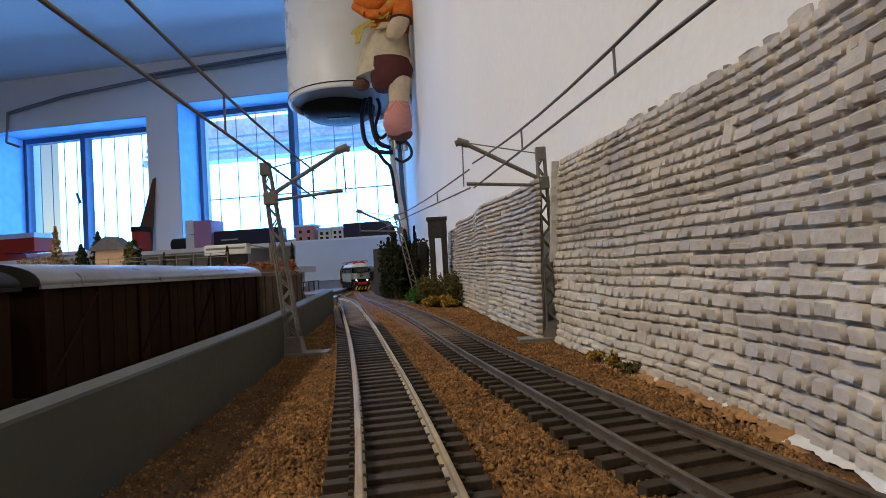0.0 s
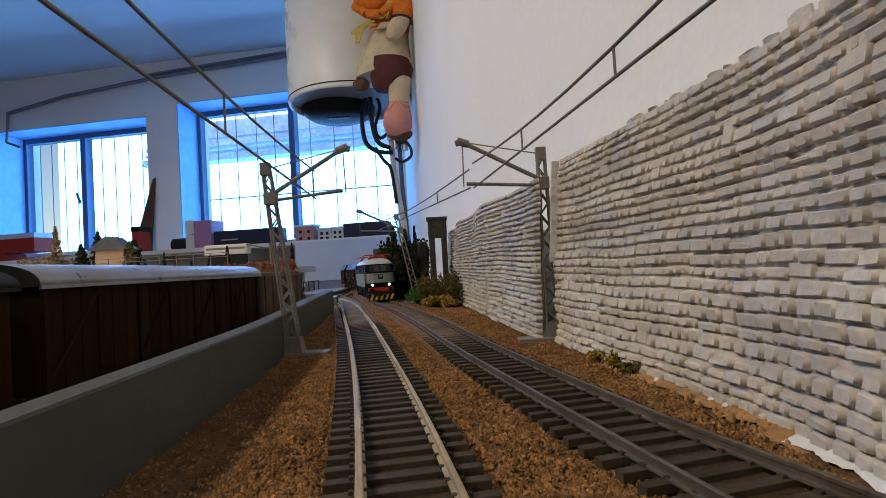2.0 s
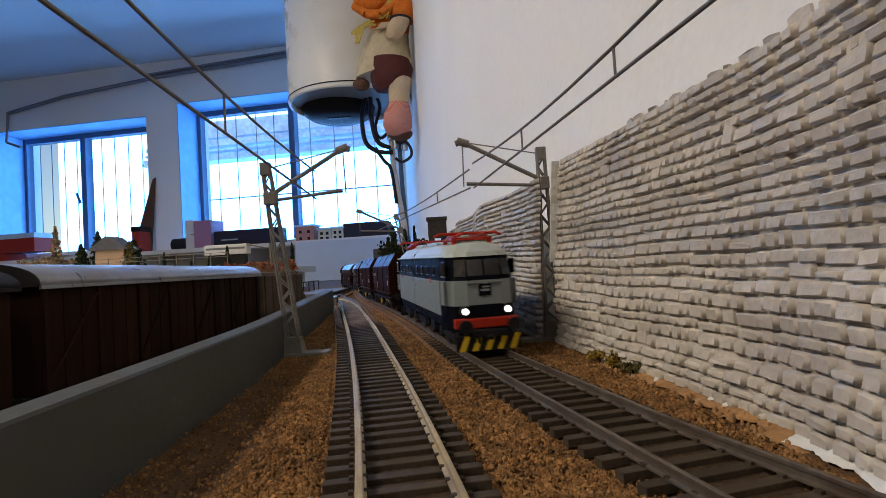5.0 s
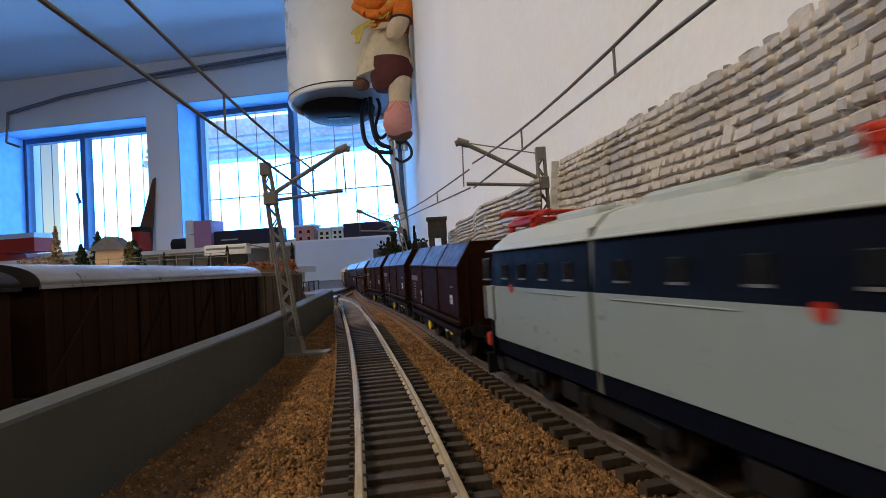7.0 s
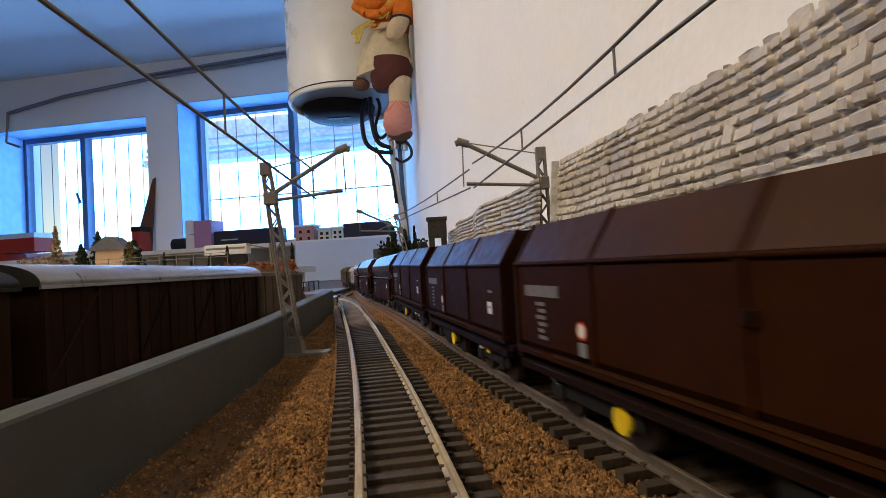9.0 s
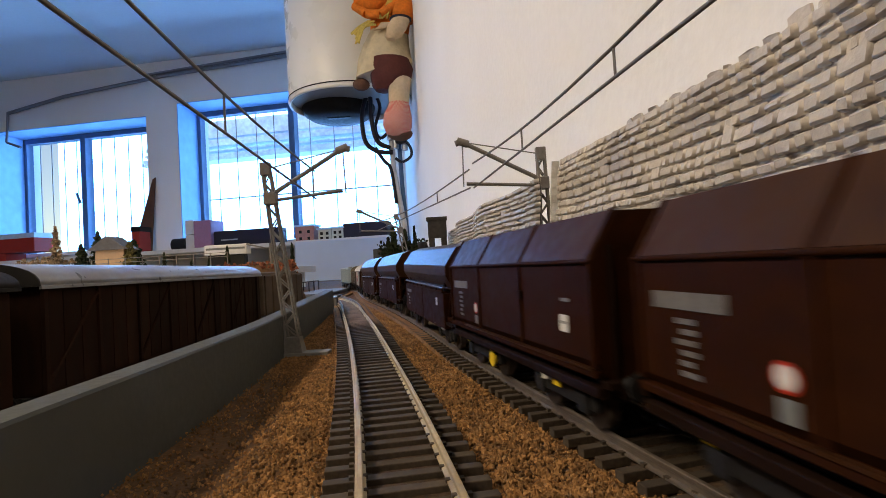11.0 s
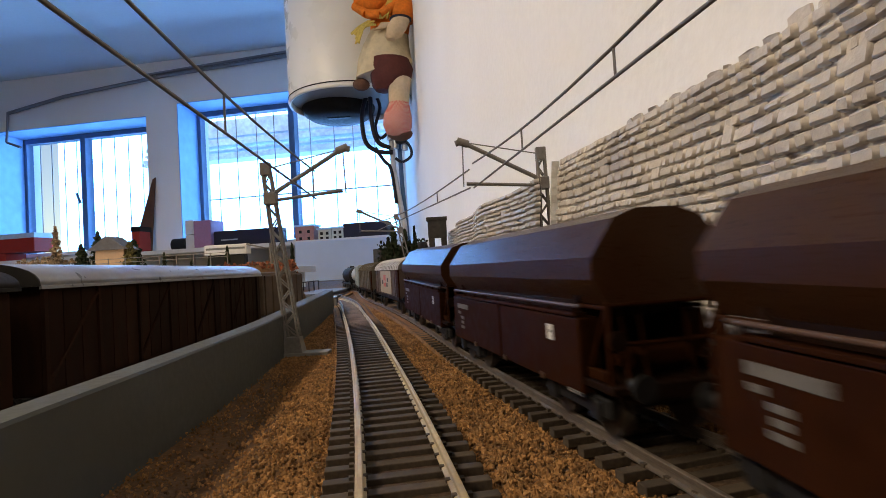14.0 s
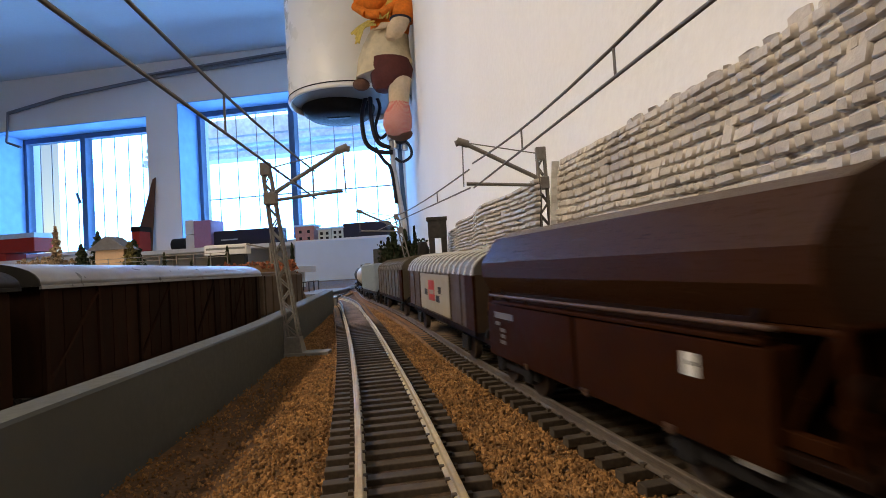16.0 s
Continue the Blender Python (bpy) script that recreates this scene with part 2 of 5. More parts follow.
WIN = ((-2665.0, -1722.0, 235.0, 955.0), (-1432.0, -232.0, 215.0, 1010.0))  # x0, x1, sill, head
s = Shape()
REVEAL = 255.0


def wall_block(s, x0, x1, z0, z1):
    p = [on_wall(x, d, z) for z in (z0, z1) for d in (0, REVEAL + 60) for x in (x0, x1)]
    s.add(p, [(0, 2, 3, 1), (4, 5, 7, 6), (0, 1, 5, 4), (2, 6, 7, 3), (0, 4, 6, 2), (1, 3, 7, 5)])


for x0, x1, z0, z1 in ((-3400, WIN[0][0] - 90, -1000, 1350), (WIN[0][1], WIN[1][0] - 90, -1000, 1350), (WIN[1][1], 0, -1000, 1350),
                       (WIN[0][0] - 90, WIN[0][1], -1000, WIN[0][2]), (WIN[0][0] - 90, WIN[0][1], WIN[0][3] + 80, 1350),
                       (WIN[1][0] - 90, WIN[1][1], -1000, WIN[1][2]), (WIN[1][0] - 90, WIN[1][1], WIN[1][3] + 80, 1350)):
    wall_block(s, x0, x1, z0, z1)
tagged(part("wall_north", s, PLASTER), "white plastered wall with two deep window openings", "wall", kind="structure")

# unseen walls that close the room, dark so that shadows stay deep
s = Shape().box(-3500, -3400, -1600, 3700, -1000, 1350)
tagged(part("wall_west", s, BOUNCE_DARK), "unseen wall across the room, dark to cut bounced light", "wall", kind="structure")
s = Shape().box(-3500, 500, -1700, -1600, -1000, 1350)
tagged(part("wall_south", s, BOUNCE_DARK), "unseen wall behind the layout, dark to cut bounced light", "wall", kind="structure")
s = Shape().box(-3500, 500, -1700, 3800, 1350, 1450)
tagged(part("ceiling", s, PLASTER_BLUE), "smooth pale blue ceiling of the room", "ceiling", kind="structure")
# unseen floor, dark for the same reason
s = Shape().box(-3500, 500, -1700, 3800, -1100, -1000)
tagged(part("floor", s, FLOOR), "unseen floor of the room, dark to cut bounced light", "floor", kind="structure")


# ---- windows ----
FRAME_M = mat("blue_grey_window_frame", (0.07, 0.14, 0.25), 0.5, scale=10, vary=0.1)
# blue daylight on the reveals is put into the colour of their linings
REVEAL_M = mat("daylight_blue_reveal", (0.24, 0.49, 0.80), 0.8, scale=6, vary=0.12)
BAR_M = mat("iron_bar", (0.34, 0.35, 0.37), 0.5, 0.2, scale=20, vary=0.2)
GLASS = glass("window_glass")


def wall_box(s, x0, x1, d0, d1, z0, z1):
    p = [on_wall(x, d, z) for z in (z0, z1) for d in (d0, d1) for x in (x0, x1)]
    return s.add(p, [(0, 2, 3, 1), (4, 5, 7, 6), (0, 1, 5, 4), (2, 6, 7, 3), (0, 4, 6, 2), (1, 3, 7, 5)])


def window(name, x0, x1, z0, z1, mullions, bars, label):
    w = thing(name, label, "window", kind="structure")
    D = REVEAL - 65
    for a, b, c, d, nm in ((x0 - 90, x1, z1 + 42, z1 + 78, "head_rail"), (x0 - 90, x1, z0, z0 + 34, "bottom_rail"), (x0 - 90, x0 - 64, z0 + 40, z1 + 42, "jamb"), (x1 - 26, x1, z0 + 40, z1 + 42, "jamb")):
        part(nm, wall_box(Shape(), a, b, D, D + 50, c, d), FRAME_M, w)
    edges = [x0 - 83] + list(mullions) + [x1 - 7]
    for m in mullions:
        part("mullion", wall_box(Shape(), m - 18, m + 18, D - 12, D + 48, z0 + 40, z1 + 42), FRAME_M, w)
    for a, b in zip(edges[:-1], edges[1:]):
        p = part("pane", wall_box(Shape(), a + 19, b - 19, D + 20, D + 24, z0 + 40, z1 + 42), GLASS, w)
        p.visible_shadow = False
    for x in bars:
        part("bar", Shape().tube(on_wall(x, REVEAL + 30, z0 - 20), on_wall(x, REVEAL + 30, z1 + 90), 2.8), BAR_M, w, "iron bar outside the glass")
    for z in ((z0 + 330,) if x0 > -2000 else ()):
        part("cross_bar", wall_box(Shape(), x0 - 80, x1 + 30, REVEAL + 25, REVEAL + 35, z - 3, z + 3), BAR_M, w)
    part("reveal", wall_box(Shape(), x0 - 90, x0 - 85, 1, D - 2, z0 + 23, z1 + 74), REVEAL_M, w, "side of the window opening with daylight blue in its colour")
    part("reveal", wall_box(Shape(), x0 - 85, x1 - 2, 1, D - 2, z1 + 74, z1 + 79), REVEAL_M, w, "head of the window opening with daylight blue in its colour")
    part("sill", wall_box(Shape(), x0 - 88, x1 - 2, -25, D - 2, z0 + 1, z0 + 22), PLASTER, w)
    return w


w = window("window_1", *WIN[0], [-2308.0], [-2720, -2635, -2540, -2448, -2262, -2168, -2068, -1970, -1870, -1770], "two-part barred window with blue-grey frame")
part("handle", Shape().tube(on_wall(-2328, REVEAL - 87, 575), on_wall(-2338, REVEAL - 105, 640), 8), FRAME_M, w, "dark lever handle")
window("window_2", *WIN[1], [-900.0], [-1440, -1312, -1178, -1060, -826, -673, -553, -420, -300], "two-part barred window with blue-grey frame")

SKY_GLOW = glow("bright_hazy_daylight", (0.155, 0.45, 1.0), 6.5)
s = Shape().add([on_wall(-4600, 2400, -800), on_wall(1500, 2400, -800), on_wall(1500, 2400, 2600), on_wall(-4600, 2400, 2600)], [(0, 1, 2, 3)])
tagged(part("backdrop", s, SKY_GLOW), "overexposed hazy daylight outside the windows", "sky", kind="structure")
EAVE = mat("pale_weathered_eave", (0.62, 0.74, 0.85), 0.8, scale=6, vary=0.3)
ev = thing("neighbouring_roof", "pale weathered roof edge of the next house", "building")
for k, (z0, z1, d) in enumerate(((1090, 1120, 1500), (1126, 1150, 1520), (1180, 1196, 1540), (1230, 1262, 1560), (1275, 1300, 1600), (1330, 1480, 1640))):
    part("roof_board", wall_box(Shape(), -2900, 1600, d, d + 160, z0, z1), EAVE, ev)

# pipe along the head of the window wall and the two cable ducts
pp = thing("ceiling_pipe", "grey surface conduit clipped under the ceiling", "pipe", kind="structure")
PIPE = mat("grey_conduit", (0.22, 0.24, 0.28), 0.5, scale=20, vary=0.1)
part("tube", Shape().pipe([on_wall(-2640, -14, 1140), on_wall(-2250, -14, 1203), on_wall(-1600, -14, 1255), on_wall(-300, -14, 1305)], 11), PIPE, pp)
part("tube", Shape().pipe([on_wall(-2640, -14, 1140), on_wall(-2655, -14, 960), on_wall(-2560, -14, 920)], 8), PIPE, pp)
part("tube", Shape().pipe([on_wall(-1700, -14, 1272), on_wall(-300, -14, 1328)], 9), PIPE, pp)

# ceiling lamps that give the room light
LAMP_M = mat("lamp_body", (0.8, 0.8, 0.8), 0.4, scale=10, vary=0.03)
TUBE_G = glow("lit_tube", (1.0, 0.93, 0.82), 6.0)
for lx, ly in LAMPS:
    t = thing("ceiling_lamp", "white ceiling lamp with a lit tube", "lamp", "ceiling lamps", at=pose(lx, ly, 1.35))
    part("body", Shape().box(-80, 80, -600, 600, -18, 0, 4), LAMP_M, t)
    part("tube", Shape().tube((-55, -570, -30), (-55, 570, -30), 10, 10), TUBE_G, t)

# ---- table, ground and tracks ----
tb = thing("layout_table", "long wooden table that carries the model railway", "table")
s = Shape()
yy = [-1380, 2560]
s.add([(-760, yy[0], -60), (wall_x(yy[0]) - 4, yy[0], -60), (wall_x(yy[1]) - 4, yy[1], -60), (-760, yy[1], -60),
       (-760, yy[0], -22), (wall_x(yy[0]) - 4, yy[0], -22), (wall_x(yy[1]) - 4, yy[1], -22), (-760, yy[1], -22)],
      [(0, 1, 2, 3), (4, 5, 6, 7), (0, 1, 5, 4), (1, 2, 6, 5), (2, 3, 7, 6), (3, 0, 4, 7)])
part("board", s, WOOD, tb)
for x, y in ((-700, -1300), (-50, -1300), (-700, 600), (-50, 600), (-700, 2480), (-260, 2480)):
    part("leg", Shape().box(x - 25, x + 25, y - 25, y + 25, -1000, -60, 3), WOOD, tb)

s = Shape()
xs = [-760, -500, -300, -200, -160] + [-140 + 4 * i for i in range(55)]
ys = [-1380, -900, -500, -200, -50] + [6 * i for i in range(101)] + [620 + 40 * i for i in range(49)]
g, nx = [], 0
for y in ys:
    for x in xs:
        x2 = min(x, wall_x(y) - 1.5)
        u = noise.noise((x2 * 0.05, y * 0.05, 0)) * 0.9 + noise.noise((x2 * 0.3, y * 0.3, 3)) * 0.35
        low = 0.35 if x2 > -62 else 0.0
        g.append((x2, y, rise(y) - 0.9 + u * low))
n = len(xs)
s.add(g, [(j * n + i, j * n + i + 1, (j + 1) * n + i + 1, (j + 1) * n + i) for j in range(len(ys) - 1) for i in range(n - 1)], True)
tagged(part("ground", s, EARTH), "brown earth scatter of the model landscape", "ground", kind="structure")


def path(line, y0, y1, z, off=0.0, step=6):
    pts = []
    y = y0
    while y <= y1:
        d = (line(y + 1) - line(y - 1)) / 2
        k = 1 / math.hypot(1, d)
        pts.append((line(y) + off * k, y - off * k * d, z + rise(y)))
        y += step if y < 650 else 30
    return pts


RAILP = [(-1.05, 0), (1.05, 0), (1.05, 0.35), (0.3, 0.6), (0.3, 1.5), (0.55, 1.7), (0.55, 2.35), (0.35, 2.5), (-0.35, 2.5), (-0.55, 2.35), (-0.55, 1.7), (-0.3, 1.5), (-0.3, 0.6), (-1.05, 0.35)]


def track(name, label, line, gauge, rail_m, y0, y1, sleepers, bed, dirt_from=275):
    t = thing(name, label, "railway track")
    half = lambda y: gauge(y) / 2
    left = [(p[0], p[1], p[2]) for p in path(lambda y: line(y) - half(y), y0, y1, 1.5)]
    right = [(p[0], p[1], p[2]) for p in path(lambda y: line(y) + half(y), y0, y1, 1.5)]
    part("rail", Shape().sweep(RAILP, left), rail_m, t)
    part("rail", Shape().sweep(RAILP, right), rail_m, t)
    part("track_bed", Shape().sweep([(-9.2, -0.6), (9.2, -0.6), (8.8, 0.35), (-8.8, 0.35)], path(line, y0, y1, 0)), bed, t)
    far = [(x, y, z - 1.7 * ease((dirt_from + 125 - y) / 120)) for x, y, z in path(line, y0, y1, 0) if y > dirt_from]
    if far:
        part("track_dirt", Shape().sweep([(-7.6, 0.3), (7.6, 0.3), (7.2, 1.62), (0, 1.75), (-7.2, 1.62)], far), DUST, t, "dusty earth packed between the far rails")
        part("track_dirt", Shape().sweep([(-16, -0.5), (-9.4, -0.5), (-9.4, 1.66), (-15.4, 1.4)], far), BALLAST, t)
        part("track_dirt", Shape().sweep([(9.4, -0.5), (16, -0.5), (15.4, 1.4), (9.4, 1.66)], far), BALLAST, t)
    sl = Shape().box(-15, 15, -1.35, 1.35, -0.4, 1.5, 0.2).mesh("sleeper", SLEEPER)
    chair = Shape()
    for sx in (-1, 1):
        for o in (-1.6, 1.6):
            chair.box(sx * 8.5 + o * 0.8 - 0.45, sx * 8.5 + o * 0.8 + 0.45, -0.6, 0.6, 1.4, 2.1)
    chair = chair.mesh("rail_chair", SLEEPER)
    y, k = sleepers[0], 0
    while y < sleepers[1]:
        d = (line(y + 1) - line(y - 1)) / 2
        m = place(line(y), y, rise(y), 0, 0, math.degrees(math.atan2(-d, 1))) @ pose(0, 0, 0, 0, 0, random.uniform(-0.6, 0.6))
        ob = part("sleeper", sl, SLEEPER, t, at=m)
        part("rail_chair", chair, SLEEPER, ob)
        y += 6.6 / math.hypot(1, d)
        k += 1
    return t


track("side_track", "single track with bright rails on dark plastic sleepers", side_track, lambda y: 16.4, RAIL, -20, 900, (30, 620), DARKBED)
track("main_track", "track with dull worn rails beside the stone wall", main_track, main_gauge, RAIL_DULL, -700, 2300, (30, 620), DARKBED, 190)

# loose ballast, thinner between the sleepers and, for bare earth and shade, by the kerb
rng = np.random.default_rng(4)
s = Shape()
OCTA = np.array(((1, 0, 0), (-1, 0, 0), (0, 1, 0), (0, -1, 0), (0, 0, 0.8), (0, 0, -0.8)), float)
OCTA_F = ((0, 2, 4), (2, 1, 4), (1, 3, 4), (3, 0, 4), (2, 0, 5), (1, 2, 5), (3, 1, 5), (0, 3, 5))
count = 0
while count < 62000:
    y = 60 + 560 * rng.random() ** 1.9
    x = side_track(y) - 62 + rng.random() * (wall_x(y) - side_track(y) + 40)
    a, b = abs(x - side_track(y)), abs(x - main_track(y))
    edge = -72 - max(0, y - 130) * 0.09
    if x < edge or x > 66 - max(0, y - 150) * 0.13:
        continue
    if (a < 14.5 or b < 14.5) and rng.random() < (0.95 if min(a, b) < 9 else 0.75):
        continue
    patch = noise.noise((x * 0.035, y * 0.03, 7.0))
    # sparse grains on darker earth at near left also stand in for shade
    bare = ease((side_track(y) - 24 - x) / 16) * ease((250 - y) / 60)
    if rng.random() < bare * (0.80 + 0.5 * patch):
        continue
    if patch < -0.25 and rng.random() < 0.45:
        continue
    r = (0.30 + 0.50 * rng.random() ** 2) * (1 - 0.3 * bare) * (1 + 0.35 * ease((y - 220) / 200))
    z = rise(y) - 0.5 + (0.45 if min(a, b) > 17 else -0.1) + 0.5 * patch
    m = np.array(Euler(rng.random(3) * 6.28).to_matrix())
    vs = (OCTA * (r * (0.7 + 0.6 * rng.random((6, 1))))) @ m.T + (x, y, z)
    s.add(vs.tolist(), OCTA_F)
    count += 1
tagged(part("ballast_gravel", s, BALLAST), "fine orange-brown crushed ballast between the tracks", "gravel", kind="stuff")

# ---- grey kerb wall along the side track ----
def kerb_x(y):
    return -68.0 - 0.047 * (y - 100) - 0.00012 * max(0.0, y - 100) ** 2


kb = thing("kerb_wall", "low grey painted retaining edge beside the track", "wall", kind="structure")
kp = []
y = -60
while y <= 530:
    kp.append((kerb_x(y), y, rise(y) - 1))
    y += 15
part("edge_board", Shape().sweep([(0, 0), (0, 20.6), (-0.6, 21.2), (-7.4, 21.2), (-8, 20.6), (-8, 0)], kp), CONCRETE, kb)

# ---- moulded stone wall panels ----
def wall_panel(name, label, base, y0, y1, lean, height, wave, singles, seed, stretch=1.0, courses=(3.0, 3.4, 3.6, 4.0), proud=(1.0, 1.9)):
    t = thing(name, label, "wall panel")
    r = random.Random(seed)
    back = Shape()
    cols, rows = 60, 20
    grid = []

    def spot(y, h, out):
        """A point of the wavy sheet: along y, up h, proud by out."""
        x = base(y) + lean * h / 80 + wave(y, h)
        return Vector((x - out, y, rise(y) + h))
    for j in range(rows + 1):
        for i in range(cols + 1):
            grid.append(spot(y0 + (y1 - y0) * i / cols, height * j / rows, 0))
    m = cols + 1
    back.add(grid, [(j * m + i, j * m + i + 1, (j + 1) * m + i + 1, (j + 1) * m + i) for j in range(rows) for i in range(cols)], True)
    back.add([p + Vector((1.2, 0, 0)) for p in grid], [(j * m + i, (j + 1) * m + i, (j + 1) * m + i + 1, j * m + i + 1) for j in range(rows) for i in range(cols)], True)
    part("backing_sheet", back, STONE, t)
    h = 0.4
    rest = Shape()
    made = 0
    ring = ((0, 0, -0.2), (0.14, 0.12, 0.62), (0.52, 0.42, 1.0))
    faces = [(4 * k + i, 4 * k + (i + 1) % 4, 4 * k + 4 + (i + 1) % 4, 4 * k + 4 + i) for k in range(2) for i in range(4)]
    while h < height - 1.5:
        tall = r.choice(courses)
        y = y0 + r.uniform(-4, 0)
        while y < y1:
            long = r.choice((3.8, 5.2, 6.2, 7.0, 8.4, 10.0)) * r.uniform(0.9, 1.1) * stretch
            a, b = max(y0, y + 0.3), min(y1, y + long - 0.3)
            if b - a > 1.4:
                hh = tall - 0.6
                out = r.uniform(*proud)
                if r.random() < 0.03:
                    hh, out = tall * 1.8, proud[0]
                if r.random() < 0.06:
                    hh = tall * 0.5
                hb = max(0.1, h + r.uniform(-0.2, 0.2) + 0.7 * noise.noise((y * 0.035, h * 0.04, 9)))
                hb = min(hb, height - hh)
                tilt = r.uniform(-0.12, 0.12)
                v = []
                for iy, ih, o in ring:
                    for yy, zz, sg in ((a + iy, hb + ih, -1), (b - iy, hb + ih, 1), (b - iy, hb + hh - ih * 1.2, 1), (a + iy, hb + hh - ih * 1.2, -1)):
                        v.append(spot(yy + r.uniform(-0.12, 0.12), zz + r.uniform(-0.12, 0.12) + sg * tilt, out * o * r.uniform(0.9, 1.1)))
                if singles and singles[0] < a < singles[1] and made < 300:
                    part("stone_block", Shape().add(v, faces, True).add(v[8:], [(0, 1, 2, 3)]), STONE, t)
                    made += 1
                else:
                    rest.add(v, faces, True).add(v[8:], [(0, 1, 2, 3)])
            y += long
        h += tall
    ob = part("stone_blocks", rest, STONE, t)
    tagged(ob, kind="stuff")
    return t


def near_base(y):
    return 71.0 - 0.155 * max(0.0, y - 128) * min(1.0, (y - 60) / 120)


def far_base(y):
    return 44.5 - 0.158 * (y - 262) + 0.00016 * max(0.0, y - 262) ** 2


wall_panel("stone_wall_panel", "pale grey moulded plastic stone wall sheet", near_base, 40.0, 256.0, 6.5, 86.4,
           lambda y, h: 1.3 * noise.noise((y * 0.02, h * 0.05, 0)) + 0.5 * math.sin(h * 0.33 + 0.02 * y), (84.0, 165.0), 3, 0.86)
wall_panel("stone_wall_panel", "wavy pale grey moulded plastic stone wall sheet", far_base, 259.0, 720.0, 5.0, 79.0,
           lambda y, h: 2.6 * math.sin(y * 0.045) * (h / 80) + 1.2 * noise.noise((y * 0.03, h * 0.05, 5)), None, 5, 1.9, (2.6, 3.0, 3.2), (1.5, 2.6))

# torn paper edge along the top of the near sheet
r = random.Random(21)
te = thing("torn_edge", "torn ragged strip along the top of the stone wall sheet", "strip")
y = 74.0
while y < 190:
    w = r.uniform(3, 9)
    tall = r.uniform(0.2, 0.8) if y > 108 else r.uniform(0.6, 3.0)
    x = near_base(y) + 6.5 * 87 / 80
    lean = r.uniform(-1.8, 0.4)
    pts = [(x - 0.9, y, 85.4), (x - 0.9, y + w, 85.4), (x - 0.9 + lean, y + w - r.uniform(0, 2), 87 + tall * r.uniform(0.5, 1)), (x - 0.9 + lean, y + w * r.uniform(0.3, 0.6), 87 + tall), (x - 0.9 + lean * 0.4, y + r.uniform(0, 1.5), 87 + tall * r.uniform(0.2, 0.8))]
    part("torn_flap", Shape().add(pts + [(px + 0.6, py, pz) for px, py, pz in pts], [(0, 1, 2, 3, 4), (9, 8, 7, 6, 5)] + [(i, (i + 1) % 5, 5 + (i + 1) % 5, 5 + i) for i in range(5)]), STONE, te)
    y += w * r.uniform(0.8, 1.5)


# white filler and sandy earth along the foot of the near panel
FILLER = mat("white_filler", (0.66, 0.67, 0.66), 0.9, scale=80, vary=0.1, bump=1.0)
SAND = mat("sandy_earth", (0.33, 0.185, 0.085), 0.95, scale=120, vary=0.35, bump=1.0)
r = random.Random(12)


def lump(s, x, y, z, rx, ry, rz, n=9):
    ring = []
    for j in range(4):
        e = j / 3 * 1.35
        for i in range(n):
            a = 2 * math.pi * i / n
            k = r.uniform(0.8, 1.15)
            ring.append((x + rx * k * math.cos(e) * math.cos(a), y + ry * k * math.cos(e) * math.sin(a), z + rz * math.sin(e)))
    s.add(ring, [(j * n + i, j * n + (i + 1) % n, (j + 1) * n + (i + 1) % n, (j + 1) * n + i) for j in range(3) for i in range(n)], True)
    return s.add(ring[-n:], [tuple(range(n))])


def bank(y0, y1, wide, tall, seed):
    """An uneven low bank against the foot of the near sheet."""
    g, m, n = [], int((y1 - y0) / 1.1), 7
    for j in range(m + 1):
        y = y0 + (y1 - y0) * j / m
        end = ease((y - y0) / 8) * ease((y1 - y) / 8)
        w = wide * (0.7 + 0.7 * noise.noise((y * 0.11, seed, 0)) + 0.25 * noise.noise((y * 0.6, seed, 2)))
        for i in range(n + 1):
            k = i / n
            u = noise.noise((y * 0.5, k * 3, seed)) * 0.5 + noise.noise((y * 1.6, k * 7, seed)) * 0.3
            g.append((near_base(y) + 0.4 - w * (1 - k), y, rise(y) - 1.3 + end * (tall * (0.25 + 0.75 * k ** 0.7) + u * 0.9) + 0.4))
    return Shape().add(g, [(j * (n + 1) + i, j * (n + 1) + i + 1, (j + 1) * (n + 1) + i + 1, (j + 1) * (n + 1) + i) for j in range(m) for i in range(n)], True)


s = bank(64, 118, 4.6, 2.3, 3)
for y in (136, 142, 200, 206, 168):
    lump(s, near_base(y) - 1.5, y, -0.5, 1.2, 2.0, 1.8)
tagged(part("filler_seam", s, FILLER), "white plaster filler along the foot of the stone wall", "filler", kind="structure")
s = bank(106, 205, 6.5, 2.2, 8)
for k in range(90):
    y = 110 + 90 * r.random()
    lump(s, near_base(y) - r.uniform(1.0, 6.5), y, -0.9, r.uniform(0.4, 1.0), r.uniform(0.4, 1.1), r.uniform(0.9, 2.2), 6)
tagged(part("sand_heap", s, SAND), "sandy orange earth at the foot of the stone wall", "earth", kind="stuff")
for x, y in ((-66, 366), (17, 421), (-74, 262), (36, 135), (60, 178)):
    s = lump(Shape(), 0, 0, -0.3, 3.2 if y > 300 else 1.8, 2.4 if y > 300 else 1.4, 0.9)
    t = thing("pale_stone", "small flat pale stone lying on the ballast", "stone", "pale stones", at=place(x, y, rise(y)))
    part("slab", s, FILLER, t)


